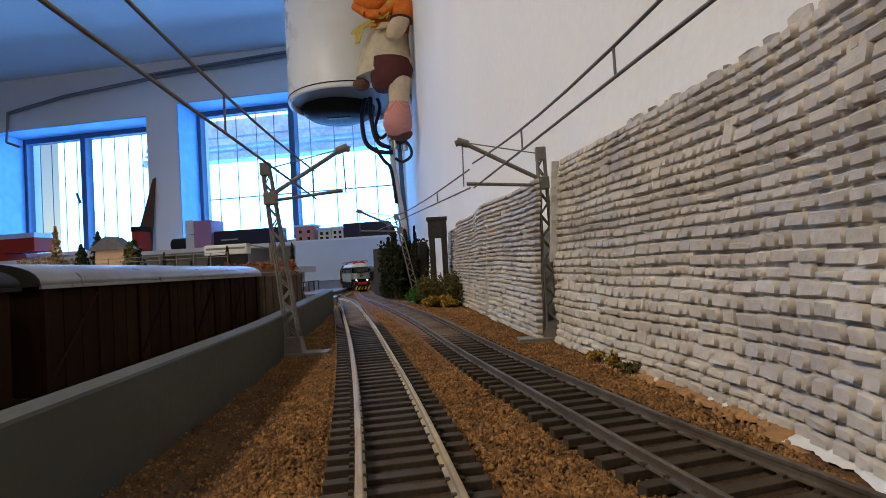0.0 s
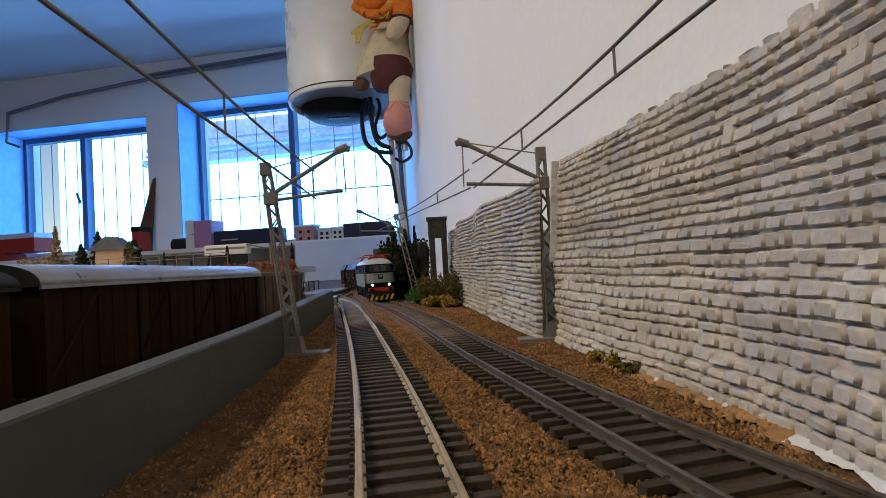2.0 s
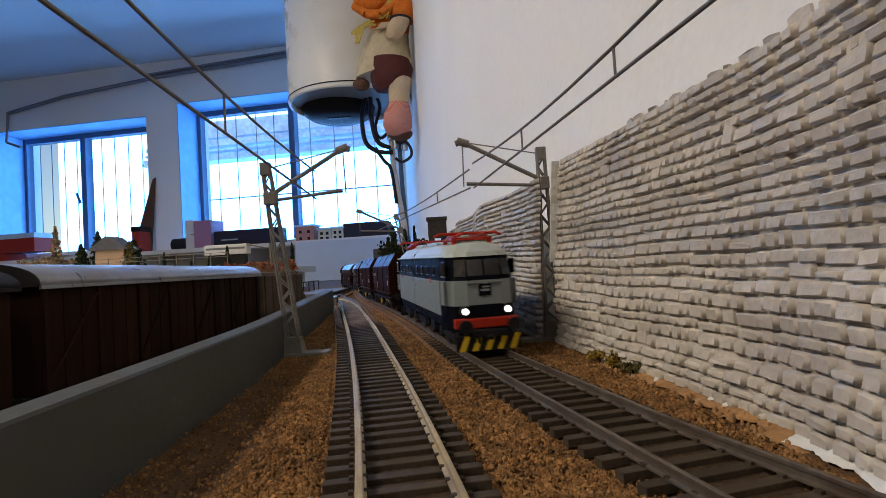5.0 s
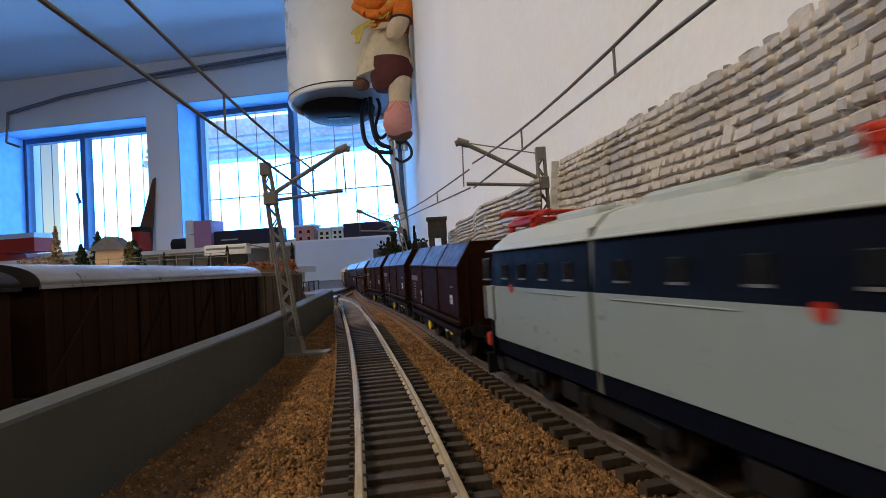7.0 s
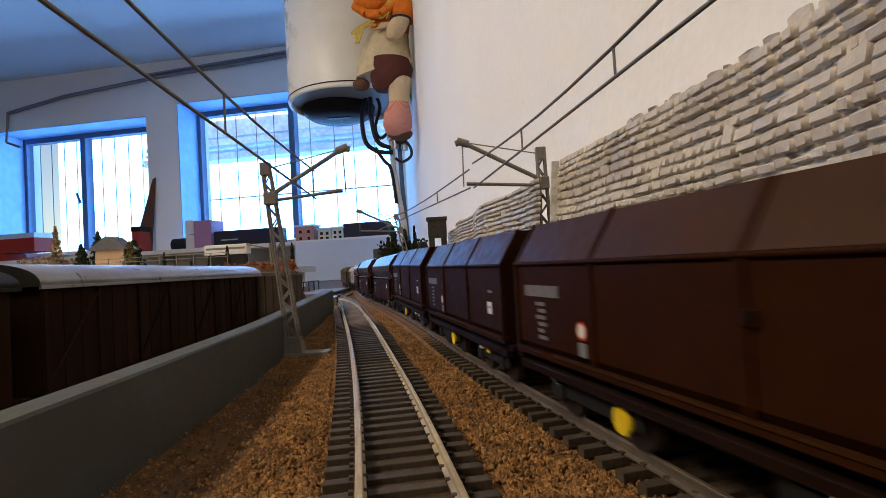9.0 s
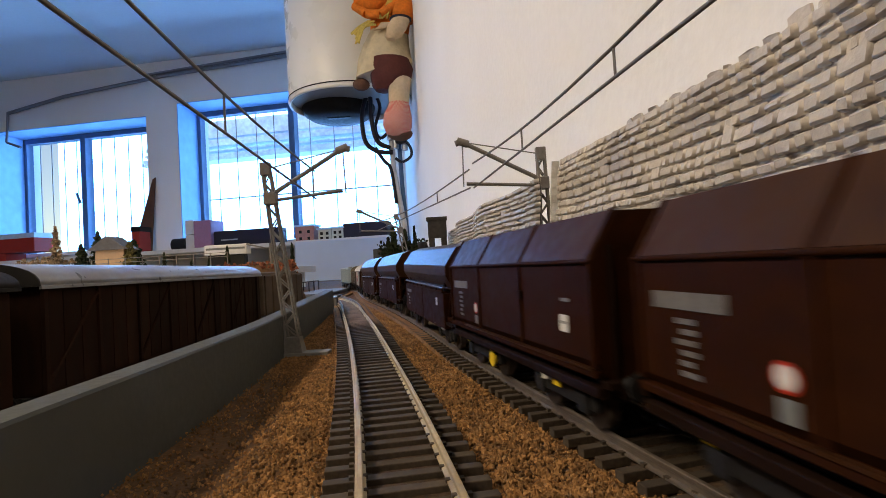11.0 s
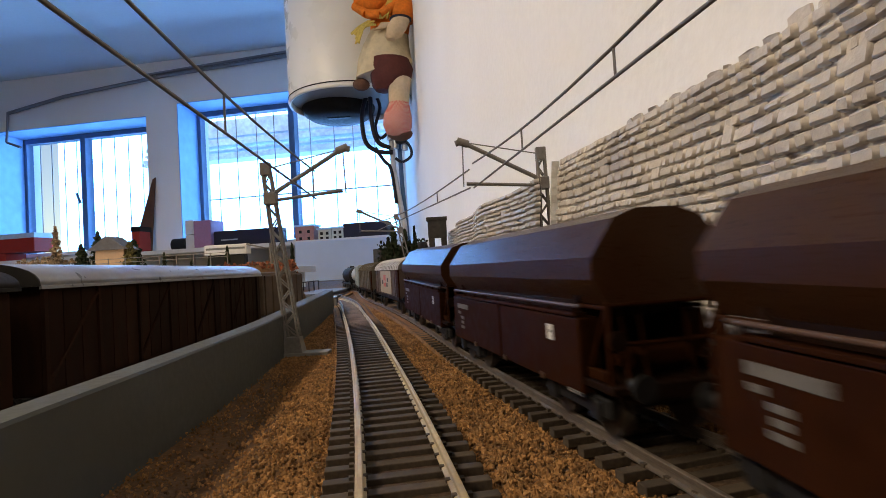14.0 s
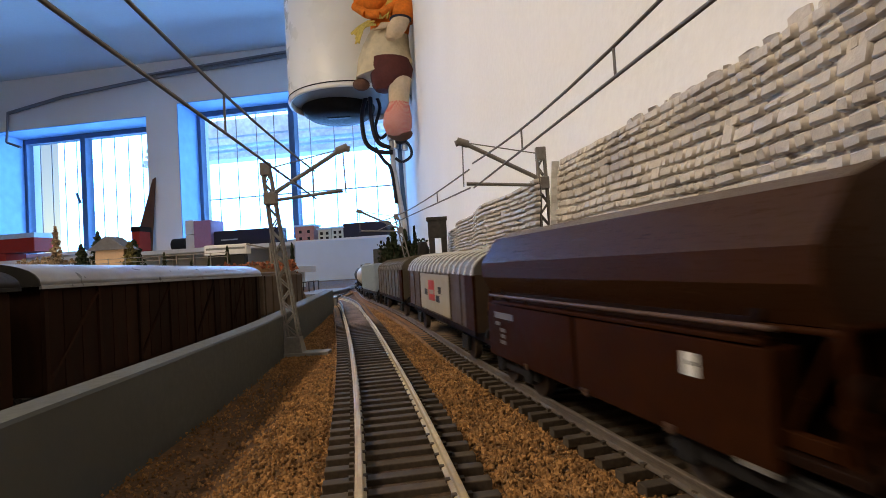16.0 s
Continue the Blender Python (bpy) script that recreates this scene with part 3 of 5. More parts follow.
# ---- catenary masts and wires ----
def mast(x, y, lean, arm, label):
    """A lattice mast on a concrete foot; arm: -1 or 1, the side to which the bracket reaches."""
    t = thing("catenary_mast", label, "mast", "catenary masts", at=place(x, y, rise(y)))
    part("base_plate", Shape().box(min(-8, arm * 17), max(8, arm * 17), -5, 5, -0.6, 1.8, 0.4), CONCRETE_D, t)
    part("foot", Shape().add([(-5, -4, 1.4), (5, -4, 1.4), (5, 4, 1.4), (-5, 4, 1.4), (-3.6, -3, 9), (3.6, -3, 9), (3.6, 3, 9), (-3.6, 3, 9)],
                             [(4, 5, 6, 7), (0, 1, 5, 4), (1, 2, 6, 5), (2, 3, 7, 6), (3, 0, 4, 7)]), MAST, t)
    top = 93.0

    def leg(sx, sy, z):
        k = (z - 8) / (top - 8)
        return Vector((lean * k + sx * (3.0 - 1.3 * k), sy * (2.4 - 1.0 * k), z))
    for sx in (-1, 1):
        for sy in (-1, 1):
            part("leg", Shape().tube(leg(sx, sy, 8), leg(sx, sy, top), 0.62, 6), MAST, t)
    n = 14
    for i in range(n):
        z0, z1 = 9 + (top - 12) * i / n, 9 + (top - 12) * (i + 1) / n
        sg = 1 if i % 2 else -1
        for sy in (-1, 1):
            part("lattice_bar", Shape().tube(leg(-sg, sy, z0), leg(sg, sy, z1), 0.38, 5), MAST, t)
    part("cap", Shape().box(lean - 2.4, lean + 2.4, -2, 2, top - 5, top + 1.2, 0.3), MAST, t)
    k1, k2 = lean * 0.80, lean * 0.83
    tip = Vector((lean + arm * 38, 0, 99))
    part("top_tube", Shape().tube((k2, 0, 78), tip, 1.05, 8), MAST, t)
    part("insulator", Shape().tube(tip + Vector((-arm * 3, 0, -1.2)), tip + Vector((arm * 2.5, 0, 0.8)), 1.9, 8).tube(tip + Vector((arm * 1, 0, 0.2)), tip + Vector((arm * 3.4, 0, -0.6)), 1.5, 8), MAST, t)
    part("lower_tube", Shape().tube((k1, 0, 75.5), (lean + arm * 37, 0, 78.5), 0.8, 8), MAST, t)
    part("collar", Shape().box(k1 - 3, k1 + 3, -2.6, 2.6, 73.5, 79.5, 0.4), MAST, t)
    part("stay", Shape().tube((lean, 0, top - 2), tip, 0.3, 5), MAST, t)
    part("dropper", Shape().tube(tip + Vector((0, 0, -1)), (lean + arm * 38.5, 0, 77), 0.35, 5), MAST, t)
    part("steady_arm", Shape().tube((lean + arm * 37, 0, 78), (lean + arm * 21, 0, 77), 0.55, 6), MAST, t)
    return t


CONCRETE_D = mat("grey_mast_base", (0.20, 0.20, 0.19), 0.7, scale=80, vary=0.15)
mast(-74.5, 260.0, -9.5, 1, "grey lattice catenary mast beside the kerb wall")
mast(51.0, 262.0, -0.5, -1, "grey lattice catenary mast before the stone wall")
mast(-30.0, 560.0, -17.0, -1, "thin distant grey lattice catenary mast by the bushes")


def wire_pair(name, a, b, gap, droppers, label, sag=0.495):
    """A contact wire with the catenary wire over it and stiff droppers between them."""
    t = thing(name, label, "wire", "catenary wires")
    a, b = Vector(a), Vector(b)
    up = Vector((0, 0, gap))
    part("contact_wire", Shape().tube(a, b, 0.42, 7), WIRE, t)
    n = 10
    pts = []
    for i in range(n + 1):
        k = i / n
        pts.append(a.lerp(b, k) + up * (1 - sag * math.sin(math.pi * k)))
    part("catenary_wire", Shape().pipe(pts, 0.42), WIRE, t)
    for k in droppers:
        p = a.lerp(b, k)
        part("dropper", Shape().tube(p, p + up * (1 - sag * math.sin(math.pi * k)), 0.32, 5), WIRE, t)
    return t


wire_pair("catenary_wires", (17, 262, 77), (52, 10, 77), 12, (0.33, 0.60, 0.8), "taut grey-brown overhead wires above the main track")
wire_pair("catenary_wires", (-62, 268, 77), (-46, 10, 77), 14, (0.02, 0.51, 0.8), "taut grey-brown overhead wires above the side track", 0.27)
wire_pair("catenary_wires", (15, 262, 77), (-68, 560, 80), 9, (0.2, 0.5, 0.8), "distant overhead wires above the main track")


# ---- rolling stock; each vehicle's origin is its middle at rail level, y runs towards its rear ----
def slab(s, low, z0, high, z1):
    """A plan (x, y) at z0 lofted to another at z1."""
    n = len(low)
    v = [(x, y, z0) for x, y in low] + [(x, y, z1) for x, y in high]
    return s.add(v, [(i, (i + 1) % n, n + (i + 1) % n, n + i) for i in range(n)] + [tuple(range(n))[::-1], tuple(range(n, 2 * n))])


def wheelset(parent, y, cover=None):
    ax = part("wheelset", Shape().tube((-7, y, 5.6), (7, y, 5.6), 0.9, 8), DARK, parent)
    for sx in (-1, 1):
        part("wheel", Shape().tube((sx * 7.2, y, 5.6), (sx * 9.6, y, 5.6), 5.6, 18), WHEEL, ax)
    if cover:
        for sx in (-1, 1):
            d = Shape().tube((sx * 12.4, y, 5.9), (sx * 13.2, y, 5.9), 2.7, 14)
            part("axle_cover", d, cover, ax, "yellow axle box cover")


def bogie(parent, y, base=20.0, cover=None):
    b = part("bogie", Shape().box(-12.2, -10.6, y - base / 2 - 5, y + base / 2 + 5, 4.5, 8.5, 0.5).box(10.6, 12.2, y - base / 2 - 5, y + base / 2 + 5, 4.5, 8.5, 0.5)
             .box(-11, 11, y - 3, y + 3, 6, 9.5, 0.5).box(-13, -10.4, y - base / 2 - 2.4, y - base / 2 + 2.4, 3.6, 8, 0.6).box(-13, -10.4, y + base / 2 - 2.4, y + base / 2 + 2.4, 3.6, 8, 0.6)
             .box(10.4, 13, y - base / 2 - 2.4, y - base / 2 + 2.4, 3.6, 8, 0.6).box(10.4, 13, y + base / 2 - 2.4, y + base / 2 + 2.4, 3.6, 8, 0.6), DARK, parent)
    for k in (-1, 1):
        wheelset(b, y + k * base / 2, cover if k < 0 else None)
    return b


def buffers(parent, half, z=12.2, m=None):
    for sy in (-1, 1):
        for sx in (-1, 1):
            part("buffer", Shape().tube((sx * 10, sy * half, z), (sx * 10, sy * (half + 3.2), z), 1.3, 10).tube((sx * 10, sy * (half + 3.2), z), (sx * 10, sy * (half + 4.0), z), 2.5, 14), m or DARK, parent)


WHEEL = mat("dark_wheel_metal", (0.09, 0.075, 0.065), 0.45, 0.6, scale=200, vary=0.2)


def pantograph(parent, y):
    p = part("pantograph", Shape().box(-9, 9, y - 9, y - 7.6, 44.3, 45.6, 0.2).box(-9, 9, y + 7.6, y + 9, 44.3, 45.6, 0.2).box(-9, -7.8, y - 9, y + 9, 44.3, 45.6, 0.2).box(7.8, 9, y - 9, y + 9, 44.3, 45.6, 0.2), RED, parent, "red folded pantograph", at=place(0, 0, 1.6))
    for sx in (-1, 1):
        part("arm", Shape().tube((sx * 7, y - 8, 46), (sx * 6, y + 11, 46.6), 0.6, 6).tube((sx * 6, y + 11, 46.6), (sx * 5, y - 12, 47.2), 0.5, 6), RED, p)
        part("arm", Shape().tube((sx * 7, y + 8, 46), (sx * 6, y - 11, 46.4), 0.6, 6).tube((sx * 6, y - 11, 46.4), (sx * 5, y + 12, 47.0), 0.5, 6), RED, p)
        part("insulator", Shape().tube((sx * 8, y - 8, 42.2), (sx * 8, y - 8, 45), 1.1, 8).tube((sx * 8, y + 8, 42.2), (sx * 8, y + 8, 45), 1.1, 8), RED, p)
    part("collector_head", Shape().tube((-13, y - 2.4, 47.6), (13, y - 2.4, 47.6), 0.6, 6).tube((-13, y + 2.4, 47.6), (13, y + 2.4, 47.6), 0.6, 6).tube((-13, y - 2.4, 47.6), (-15.5, y - 2.4, 46.4), 0.6, 6)
         .tube((13, y - 2.4, 47.6), (15.5, y - 2.4, 46.4), 0.6, 6).tube((-9, y - 2.4, 47.6), (-9, y + 2.4, 47.6), 0.5, 6).tube((9, y - 2.4, 47.6), (9, y + 2.4, 47.6), 0.5, 6), RED, p)
    return p


def locomotive():
    t = thing("electric_locomotive", "pale grey and navy electric locomotive with red pantographs", "locomotive")
    H = 15.5
    for sgn, a, b in ((-1, -70.0, 10.2), (1, 11.8, 81.0)):
        e = a if sgn < 0 else b          # the cab end
        i = b if sgn < 0 else a

        def plan(h, back):
            y = e - sgn * back
            return [(-h + 8.2, y), (h - 8.2, y), (h - 3.4, y - sgn * 3.2), (h - 1.0, y - sgn * 8), (h, y - sgn * 16), (h, i), (-h, i), (-h, y - sgn * 16), (-h + 1.0, y - sgn * 8), (-h + 3.4, y - sgn * 3.2)]
        body = part("body", slab(Shape(), plan(H, 0.6), 14.4, plan(H, 0.0), 29.2), LOCO_GREY, t, "pale grey body side")
        part("window_band", slab(Shape(), plan(H - 0.05, 0.05), 29.2, plan(H - 0.9, 2.2), 38.9), LOCO_BLUE, t, "navy window band")
        part("skirt", slab(Shape(), plan(H - 0.9, 1.0), 10.2, plan(H - 0.5, 0.8), 14.4), LOCO_BLUE, t, "navy lower skirt")
        part("roof_edge", slab(Shape(), plan(H - 0.4, 1.4), 38.9, plan(H - 1.4, 2.6), 40.8), LOCO_ROOF, t, "off-white roof edge")
        part("roof_slope", slab(Shape(), plan(H - 1.4, 2.6), 40.8, plan(H - 4.6, 7.0), 44.0), LOCO_ROOF, t, "off-white roof slope")
        part("roof_crown", slab(Shape(), plan(H - 4.6, 7.0), 44.0, plan(H - 9.0, 11.0), 45.2), LOCO_ROOF, t, "off-white roof crown")
        apron = [(x * 1.012, y + sgn * 0.1) for x, y in plan(H, 0.0)]
        cut = e + (i - e) * 0.17
        apron = [(x, y if (y - cut) * sgn > 0 else cut) for x, y in apron]
        part("cab_apron", slab(Shape(), apron, 8.8, apron, 18.9), LOCO_BLUE, t, "navy cab apron")
        # windscreen, face plate and lamps
        yf = e - sgn * 0.3

        def face(x0, x1, z0, z1, out, lean=0.0):
            y0, y1 = yf + sgn * out, yf + sgn * (out - lean)
            return Shape().add([(x0, y0, z0), (x1, y0, z0), (x1, y1, z1), (x0, y1, z1), (x0, y0 - sgn, z0), (x1, y0 - sgn, z0), (x1, y1 - sgn, z1), (x0, y1 - sgn, z1)],
                               [(0, 1, 2, 3), (7, 6, 5, 4), (0, 4, 5, 1), (3, 2, 6, 7), (0, 3, 7, 4), (1, 5, 6, 2)])
        for x0, x1 in ((-6.9, -0.4), (0.4, 6.9)):
            part("windscreen", face(x0, x1, 31.0, 37.6, 0.15, 1.5), WINDOW_DARK, t)
        for sx in (-1, 1):
            q = [(sx * 7.5, e - sgn * 0.35, 30.9), (sx * 11.7, e - sgn * 3.15, 30.9), (sx * 11.0, e - sgn * 4.7, 37.7), (sx * 6.9, e - sgn * 1.95, 37.7)]
            part("corner_window", Shape().add([(x + sx * 0.25, y + sgn * 0.3, z) for x, y, z in q] + [(x - sx * 0.6, y - sgn * 0.9, z) for x, y, z in q], [(0, 1, 2, 3), (7, 6, 5, 4)] + [(k, 4 + k, 4 + (k + 1) % 4, (k + 1) % 4) for k in range(4)]), WINDOW_DARK, t)
        part("emblem", face(-2.6, 2.6, 22.8, 27.6, 0.55), LOCO_BLUE, t, "navy emblem plate")
        part("emblem_bar", face(-1.8, 1.8, 24.6, 25.6, 0.75), LOCO_GREY, t)
        part("emblem_bar", face(-1.4, 2.0, 26.1, 26.8, 0.75), LOCO_GREY, t)
        part("hand_rail", Shape().tube((-7.5, e + sgn * 0.7, 28.0), (-1.2, e + sgn * 0.7, 28.0), 0.4, 6).tube((1.2, e + sgn * 0.7, 28.0), (7.5, e + sgn * 0.7, 28.0), 0.4, 6), LOCO_GREYD, t)
        part("front_grille", face(-7, 7, 17.6, 19.2, 0.6), LOCO_BLUE, t)
        lit = LIGHT_ON if sgn < 0 else PALE
        for sx in (-1, 1):
            hl = part("headlight", Shape().tube((sx * 9.0, e - sgn * 3, 16.9), (sx * 9.0, e + sgn * 1.0, 16.9), 1.9, 16), DARK, t)
            part("lens", Shape().tube((sx * 9.0, e + sgn * 0.9, 16.9), (sx * 9.0, e + sgn * 1.4, 16.9), 1.25, 16), lit, hl, "lit round headlight" if sgn < 0 else "unlit headlight")
        part("buffer_beam", Shape().box(-13.4, 13.4, min(e - sgn * 2, e + sgn * 1.4), max(e - sgn * 2, e + sgn * 1.4), 10.0, 14.0, 0.5), RED, t, "red buffer beam")
        for sx in (-1, 1):
            part("buffer", Shape().tube((sx * 10, e + sgn * 1.2, 11.2), (sx * 10, e + sgn * 4.6, 11.2), 1.4, 10).tube((sx * 10, e + sgn * 4.6, 11.2), (sx * 10, e + sgn * 5.4, 11.2), 2.7, 16), DARK, t)
            part("brake_hose", Shape().pipe([(sx * 4.5, e + sgn * 1.5, 9), (sx * 4.6, e + sgn * 3.2, 7), (sx * 4.2, e + sgn * 2.4, 4.2)], 0.5), DARK, t)
        part("coupler", Shape().box(-1.4, 1.4, min(e, e + sgn * 5), max(e, e + sgn * 5), 5.6, 7.4, 0.4), DARK, t)
        yq = e + sgn * 0.8
        pl = part("snow_plough", Shape().box(-13.5, 13.5, min(yq, yq + sgn * 1.2), max(yq, yq + sgn * 1.2), 1.0, 7.6, 0.3), DARK, t, "snow plough with yellow and black stripes")
        for k in range(5):
            x0 = -12.6 + 5.3 * k
            lean = 2.6
            y0 = yq + sgn * 1.25
            part("stripe", Shape().add([(x0, y0, 1.2), (x0 + 2.5, y0, 1.2), (x0 + 2.5 + lean, y0, 7.2), (x0 + lean, y0, 7.2), (x0, y0 + sgn * 0.15, 1.2), (x0 + 2.5, y0 + sgn * 0.15, 1.2), (x0 + 2.5 + lean, y0 + sgn * 0.15, 7.2), (x0 + lean, y0 + sgn * 0.15, 7.2)],
                                       [(0, 1, 2, 3), (4, 7, 6, 5), (0, 4, 5, 1), (1, 5, 6, 2), (2, 6, 7, 3), (3, 7, 4, 0)]), YELLOW, pl, "yellow warning stripe")
        # side windows, doors and rails
        inner = (i - e)
        for sx in (-1, 1):
            for k, wdt in ((0.115, 6.0), (0.34, 3.8), (0.52, 3.8), (0.70, 3.8), (0.88, 3.8)):
                y = e + inner * k
                x = sx * (H - 0.35)
                z0, z1 = (31.2, 37.2) if k < 0.2 else (31.6, 35.2)
                w = part("side_window", Shape().box(min(x - 0.35, x + 0.35), max(x - 0.35, x + 0.35), y - wdt / 2, y + wdt / 2, z0, z1, 0.2), WINDOW_DARK, t)
                part("window_rim", Shape().box(x - 0.4, x + 0.4, y - wdt / 2, y + wdt / 2, z0 - 0.5, z0 - 0.1), STEEL, w)
            yd = e + inner * 0.135
            xs_ = sx * (H - 0.55)
            door = part("cab_door", Shape().box(min(xs_ - 0.2, xs_ + 0.1), max(xs_ - 0.2, xs_ + 0.1), yd - 3.2, yd + 3.2, 19.2, 29.0, 0.1), LOCO_GREY, t, "pale grey cab door")
            for k in (-1, 1):
                part("grab_rail", Shape().tube((sx * (H - 0.2), yd + k * 4.0, 19), (sx * (H - 0.2), yd + k * 4.0, 29), 0.45, 6), LOCO_GREYD, door)
            part("gutter", Shape().tube((sx * (H - 0.3), e - sgn * 9, 39.2), (sx * (H - 0.3), i, 39.2), 0.35, 6), LOCO_ROOF, t)
            part("waist_rail", Shape().tube((sx * (H + 0.05), e + inner * 0.56, 28.2), (sx * (H + 0.05), e + inner * 0.92, 28.2), 0.14, 6), LOCO_GREY, t)
        for bs in (-1, 1):
            part("side_badge", Shape().tube((bs * (H + 0.1), e + inner * 0.415, 28.8), (bs * (H + 0.3), e + inner * 0.415, 28.8), 1.15, 14), RED, t, "round red badge")
        # roof gear
        part("roof_walk", Shape().box(-4.5, 4.5, min(e + inner * 0.2, i), max(e + inner * 0.2, i), 45.0, 45.9, 0.3), LOCO_ROOF, t)
        part("roof_box", Shape().box(-8.5, 8.5, min(e + inner * 0.62, e + inner * 0.9), max(e + inner * 0.62, e + inner * 0.9), 43.0, 46.6, 0.8), LOCO_ROOF, t)
        part("roof_cable", Shape().pipe([(6, e + inner * 0.5, 46.2), (6, e + inner * 0.97, 46.8)], 0.4), DARK, t)
        pantograph(t, e + inner * 0.30)
    part("gangway", Shape().box(-14.6, 14.6, 10.0, 12.0, 10, 41.5, 0.3), LOCO_GREYD, t, "dark grey articulation joint")
    for y in (-52, 10, 60):
        bogie(t, y, 24.0)
    part("underframe", Shape().box(-8, 8, -74, 74, 6.5, 9.5, 0.5), DARK, t)
    for x, y in ((-12.2, -26), (12.2, -26), (-12.2, 26), (12.2, 26)):
        part("sand_box", Shape().box(x - 1.3, x + 1.3, y - 4, y + 4, 5, 9.5, 0.5), DARK, t)
    return t


STEEL = mat("bright_steel", (0.45, 0.46, 0.47), 0.35, 0.8, scale=200, vary=0.1)
LOCO_GREYD = mat("mid_grey_lacquer", (0.16, 0.17, 0.17), 0.4, scale=90, vary=0.08)


def mark(parent, sx, x, y, z, wy, wz, lines, m=None):
    """Unreadable printed lettering as short plain bars."""
    for k in range(lines):
        zz = z - k * wz * 1.7
        ln = wy * (1.0 - 0.23 * (k % 3))
        part("lettering", Shape().box(x - 0.08, x + 0.08, y - ln / 2, y + ln / 2, zz - wz / 2, zz + wz / 2), m or PALE, parent)


def roof_hopper(length, label):
    """A closed hopper wagon: upright sides, inward-sloping swing roof in three fields."""
    t = thing("hopper_wagon", label, "freight wagon", "brown hopper wagons")
    h = length / 2
    pr = [(-12.0, 12.5), (12.0, 12.5), (14.6, 16.0), (14.6, 35.0), (8.6, 44.6), (-8.6, 44.6), (-14.6, 35.0), (-14.6, 16.0)]
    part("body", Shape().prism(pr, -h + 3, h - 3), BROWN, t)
    for sx in (-1, 1):
        for k in range(4):
            y = -h + 4 + (length - 8) * k / 3
            rib = [(sx * 14.5, 15), (sx * 15.1, 15), (sx * 15.1, 35.1), (sx * 9.0, 45.1), (sx * 8.4, 44.6), (sx * 14.5, 34.8)]
            if k < 3:
                ya, yb = y + 0.9, y + (length - 8) / 3 - 0.9
                q = [(sx * 14.35, 35.6), (sx * 14.65, 35.5), (sx * 8.9, 44.75), (sx * 8.5, 44.6)]
                # roof fields in a lighter brown that stands in for light from above
                part("roof_panel", Shape().prism(q if sx > 0 else q[::-1], ya, yb), BROWN_ROOF, t, "brown swing roof panel lightened for light from above")
            part("rib", Shape().prism(rib if sx > 0 else rib[::-1], y - 0.7, y + 0.7), BROWN, t)
        part("side_sill", Shape().box(min(sx * 13, sx * 15.2), max(sx * 13, sx * 15.2), -h + 3, h - 3, 12.9, 14.4, 0.3), BROWN, t)
        part("eave_bar", Shape().tube((sx * 14.8, -h + 3, 35.0), (sx * 14.8, h - 3, 35.0), 0.45, 6), BROWN, t)
        part("ledge", Shape().box(min(sx * 12, sx * 14.6), max(sx * 12, sx * 14.6), -h + 3, h - 3, 9.0, 11.0, 0.3), BROWN_DARK, t)
        x = sx * 14.72
        mark(t, sx, x, h - 18, 28.6, 18.0, 2.6, 1, PRINT)
        for k in range(6):
            mark(t, sx, x, h - 17.4 - (k % 2) * 0.8, 25.6 - 1.55 * k, (4.6, 3.6, 5.0, 4.2, 3.0, 4.4)[k], 0.8, 1, PRINT)
        part("warning_sign", Shape().tube((x - 0.05, h - 36.5, 21.2), (x + sx * 0.12, h - 36.5, 21.2), 1.9, 16), RED, t, "red ring of a round sign")
        part("warning_sign", Shape().tube((x - 0.05, h - 36.5, 21.2), (x + sx * 0.18, h - 36.5, 21.2), 1.45, 16), PALE, t, "white face of a round sign")
        mark(t, sx, x, h - 36.5, 17.4, 3.0, 2.8, 1, LOCO_GREYD)
        mark(t, sx, x, -h + 15, 27.2, 3.8, 0.7, 1, LOCO_GREYD)
        mark(t, sx, x, -h + 16, 22.2, 3.9, 3.6, 1)
        mark(t, sx, x + sx * 0.03, -h + 16, 22.4, 2.4, 0.6, 1, LOCO_GREYD)
        part("latch", Shape().box(min(x, x + sx * 0.8), max(x, x + sx * 0.8), -20.4, -18.4, 26.2, 28.4, 0.2), BROWN_DARK, t)
        # lip in a lighter, glossier brown for the light reflected along the lower edge
        part("sill_lip", Shape().box(min(sx * 14.5, sx * 15.5), max(sx * 14.5, sx * 15.5), -h + 4, h - 24, 14.3, 14.8), BROWN_GLOSS, t, "lighter glossy lower edge standing in for caught light")
    part("solebar", Shape().box(-11.5, 11.5, -h, h, 9.2, 12.4, 0.4), BROWN_DARK, t)
    for sy in (-1, 1):
        part("end_platform", Shape().box(-14, 14, min(sy * h, sy * (h - 3.5)), max(sy * h, sy * (h - 3.5)), 11.2, 12.6, 0.2), BROWN_DARK, t)
        for sx in (-1, 1):
            part("end_post", Shape().tube((sx * 11, sy * (h - 2.5), 12), (sx * 11, sy * (h - 2.5), 38), 0.5, 6), BROWN_DARK, t)
    bogie(t, -h + 25, 22)
    bogie(t, h - 33, 26, YELLOW)
    part("brake_plate", Shape().box(-13.5, -13.1, -h + 23, -h + 26.4, 7.2, 9.0), YELLOW, t, "small yellow plate")
    part("brake_plate", Shape().box(-13.6, -13.1, h - 20.4, h - 18.4, 8.2, 9.4), YELLOW, t, "small yellow plate")
    part("brake_plate", Shape().box(-13.6, -13.1, h - 20.2, h - 18.6, 9.8, 10.8), PALE, t, "small white plate")
    part("discharge_chute", Shape().prism([(-9, 6), (9, 6), (12, 12.4), (-12, 12.4)], -18, 18), BROWN_DARK, t)
    buffers(t, h)
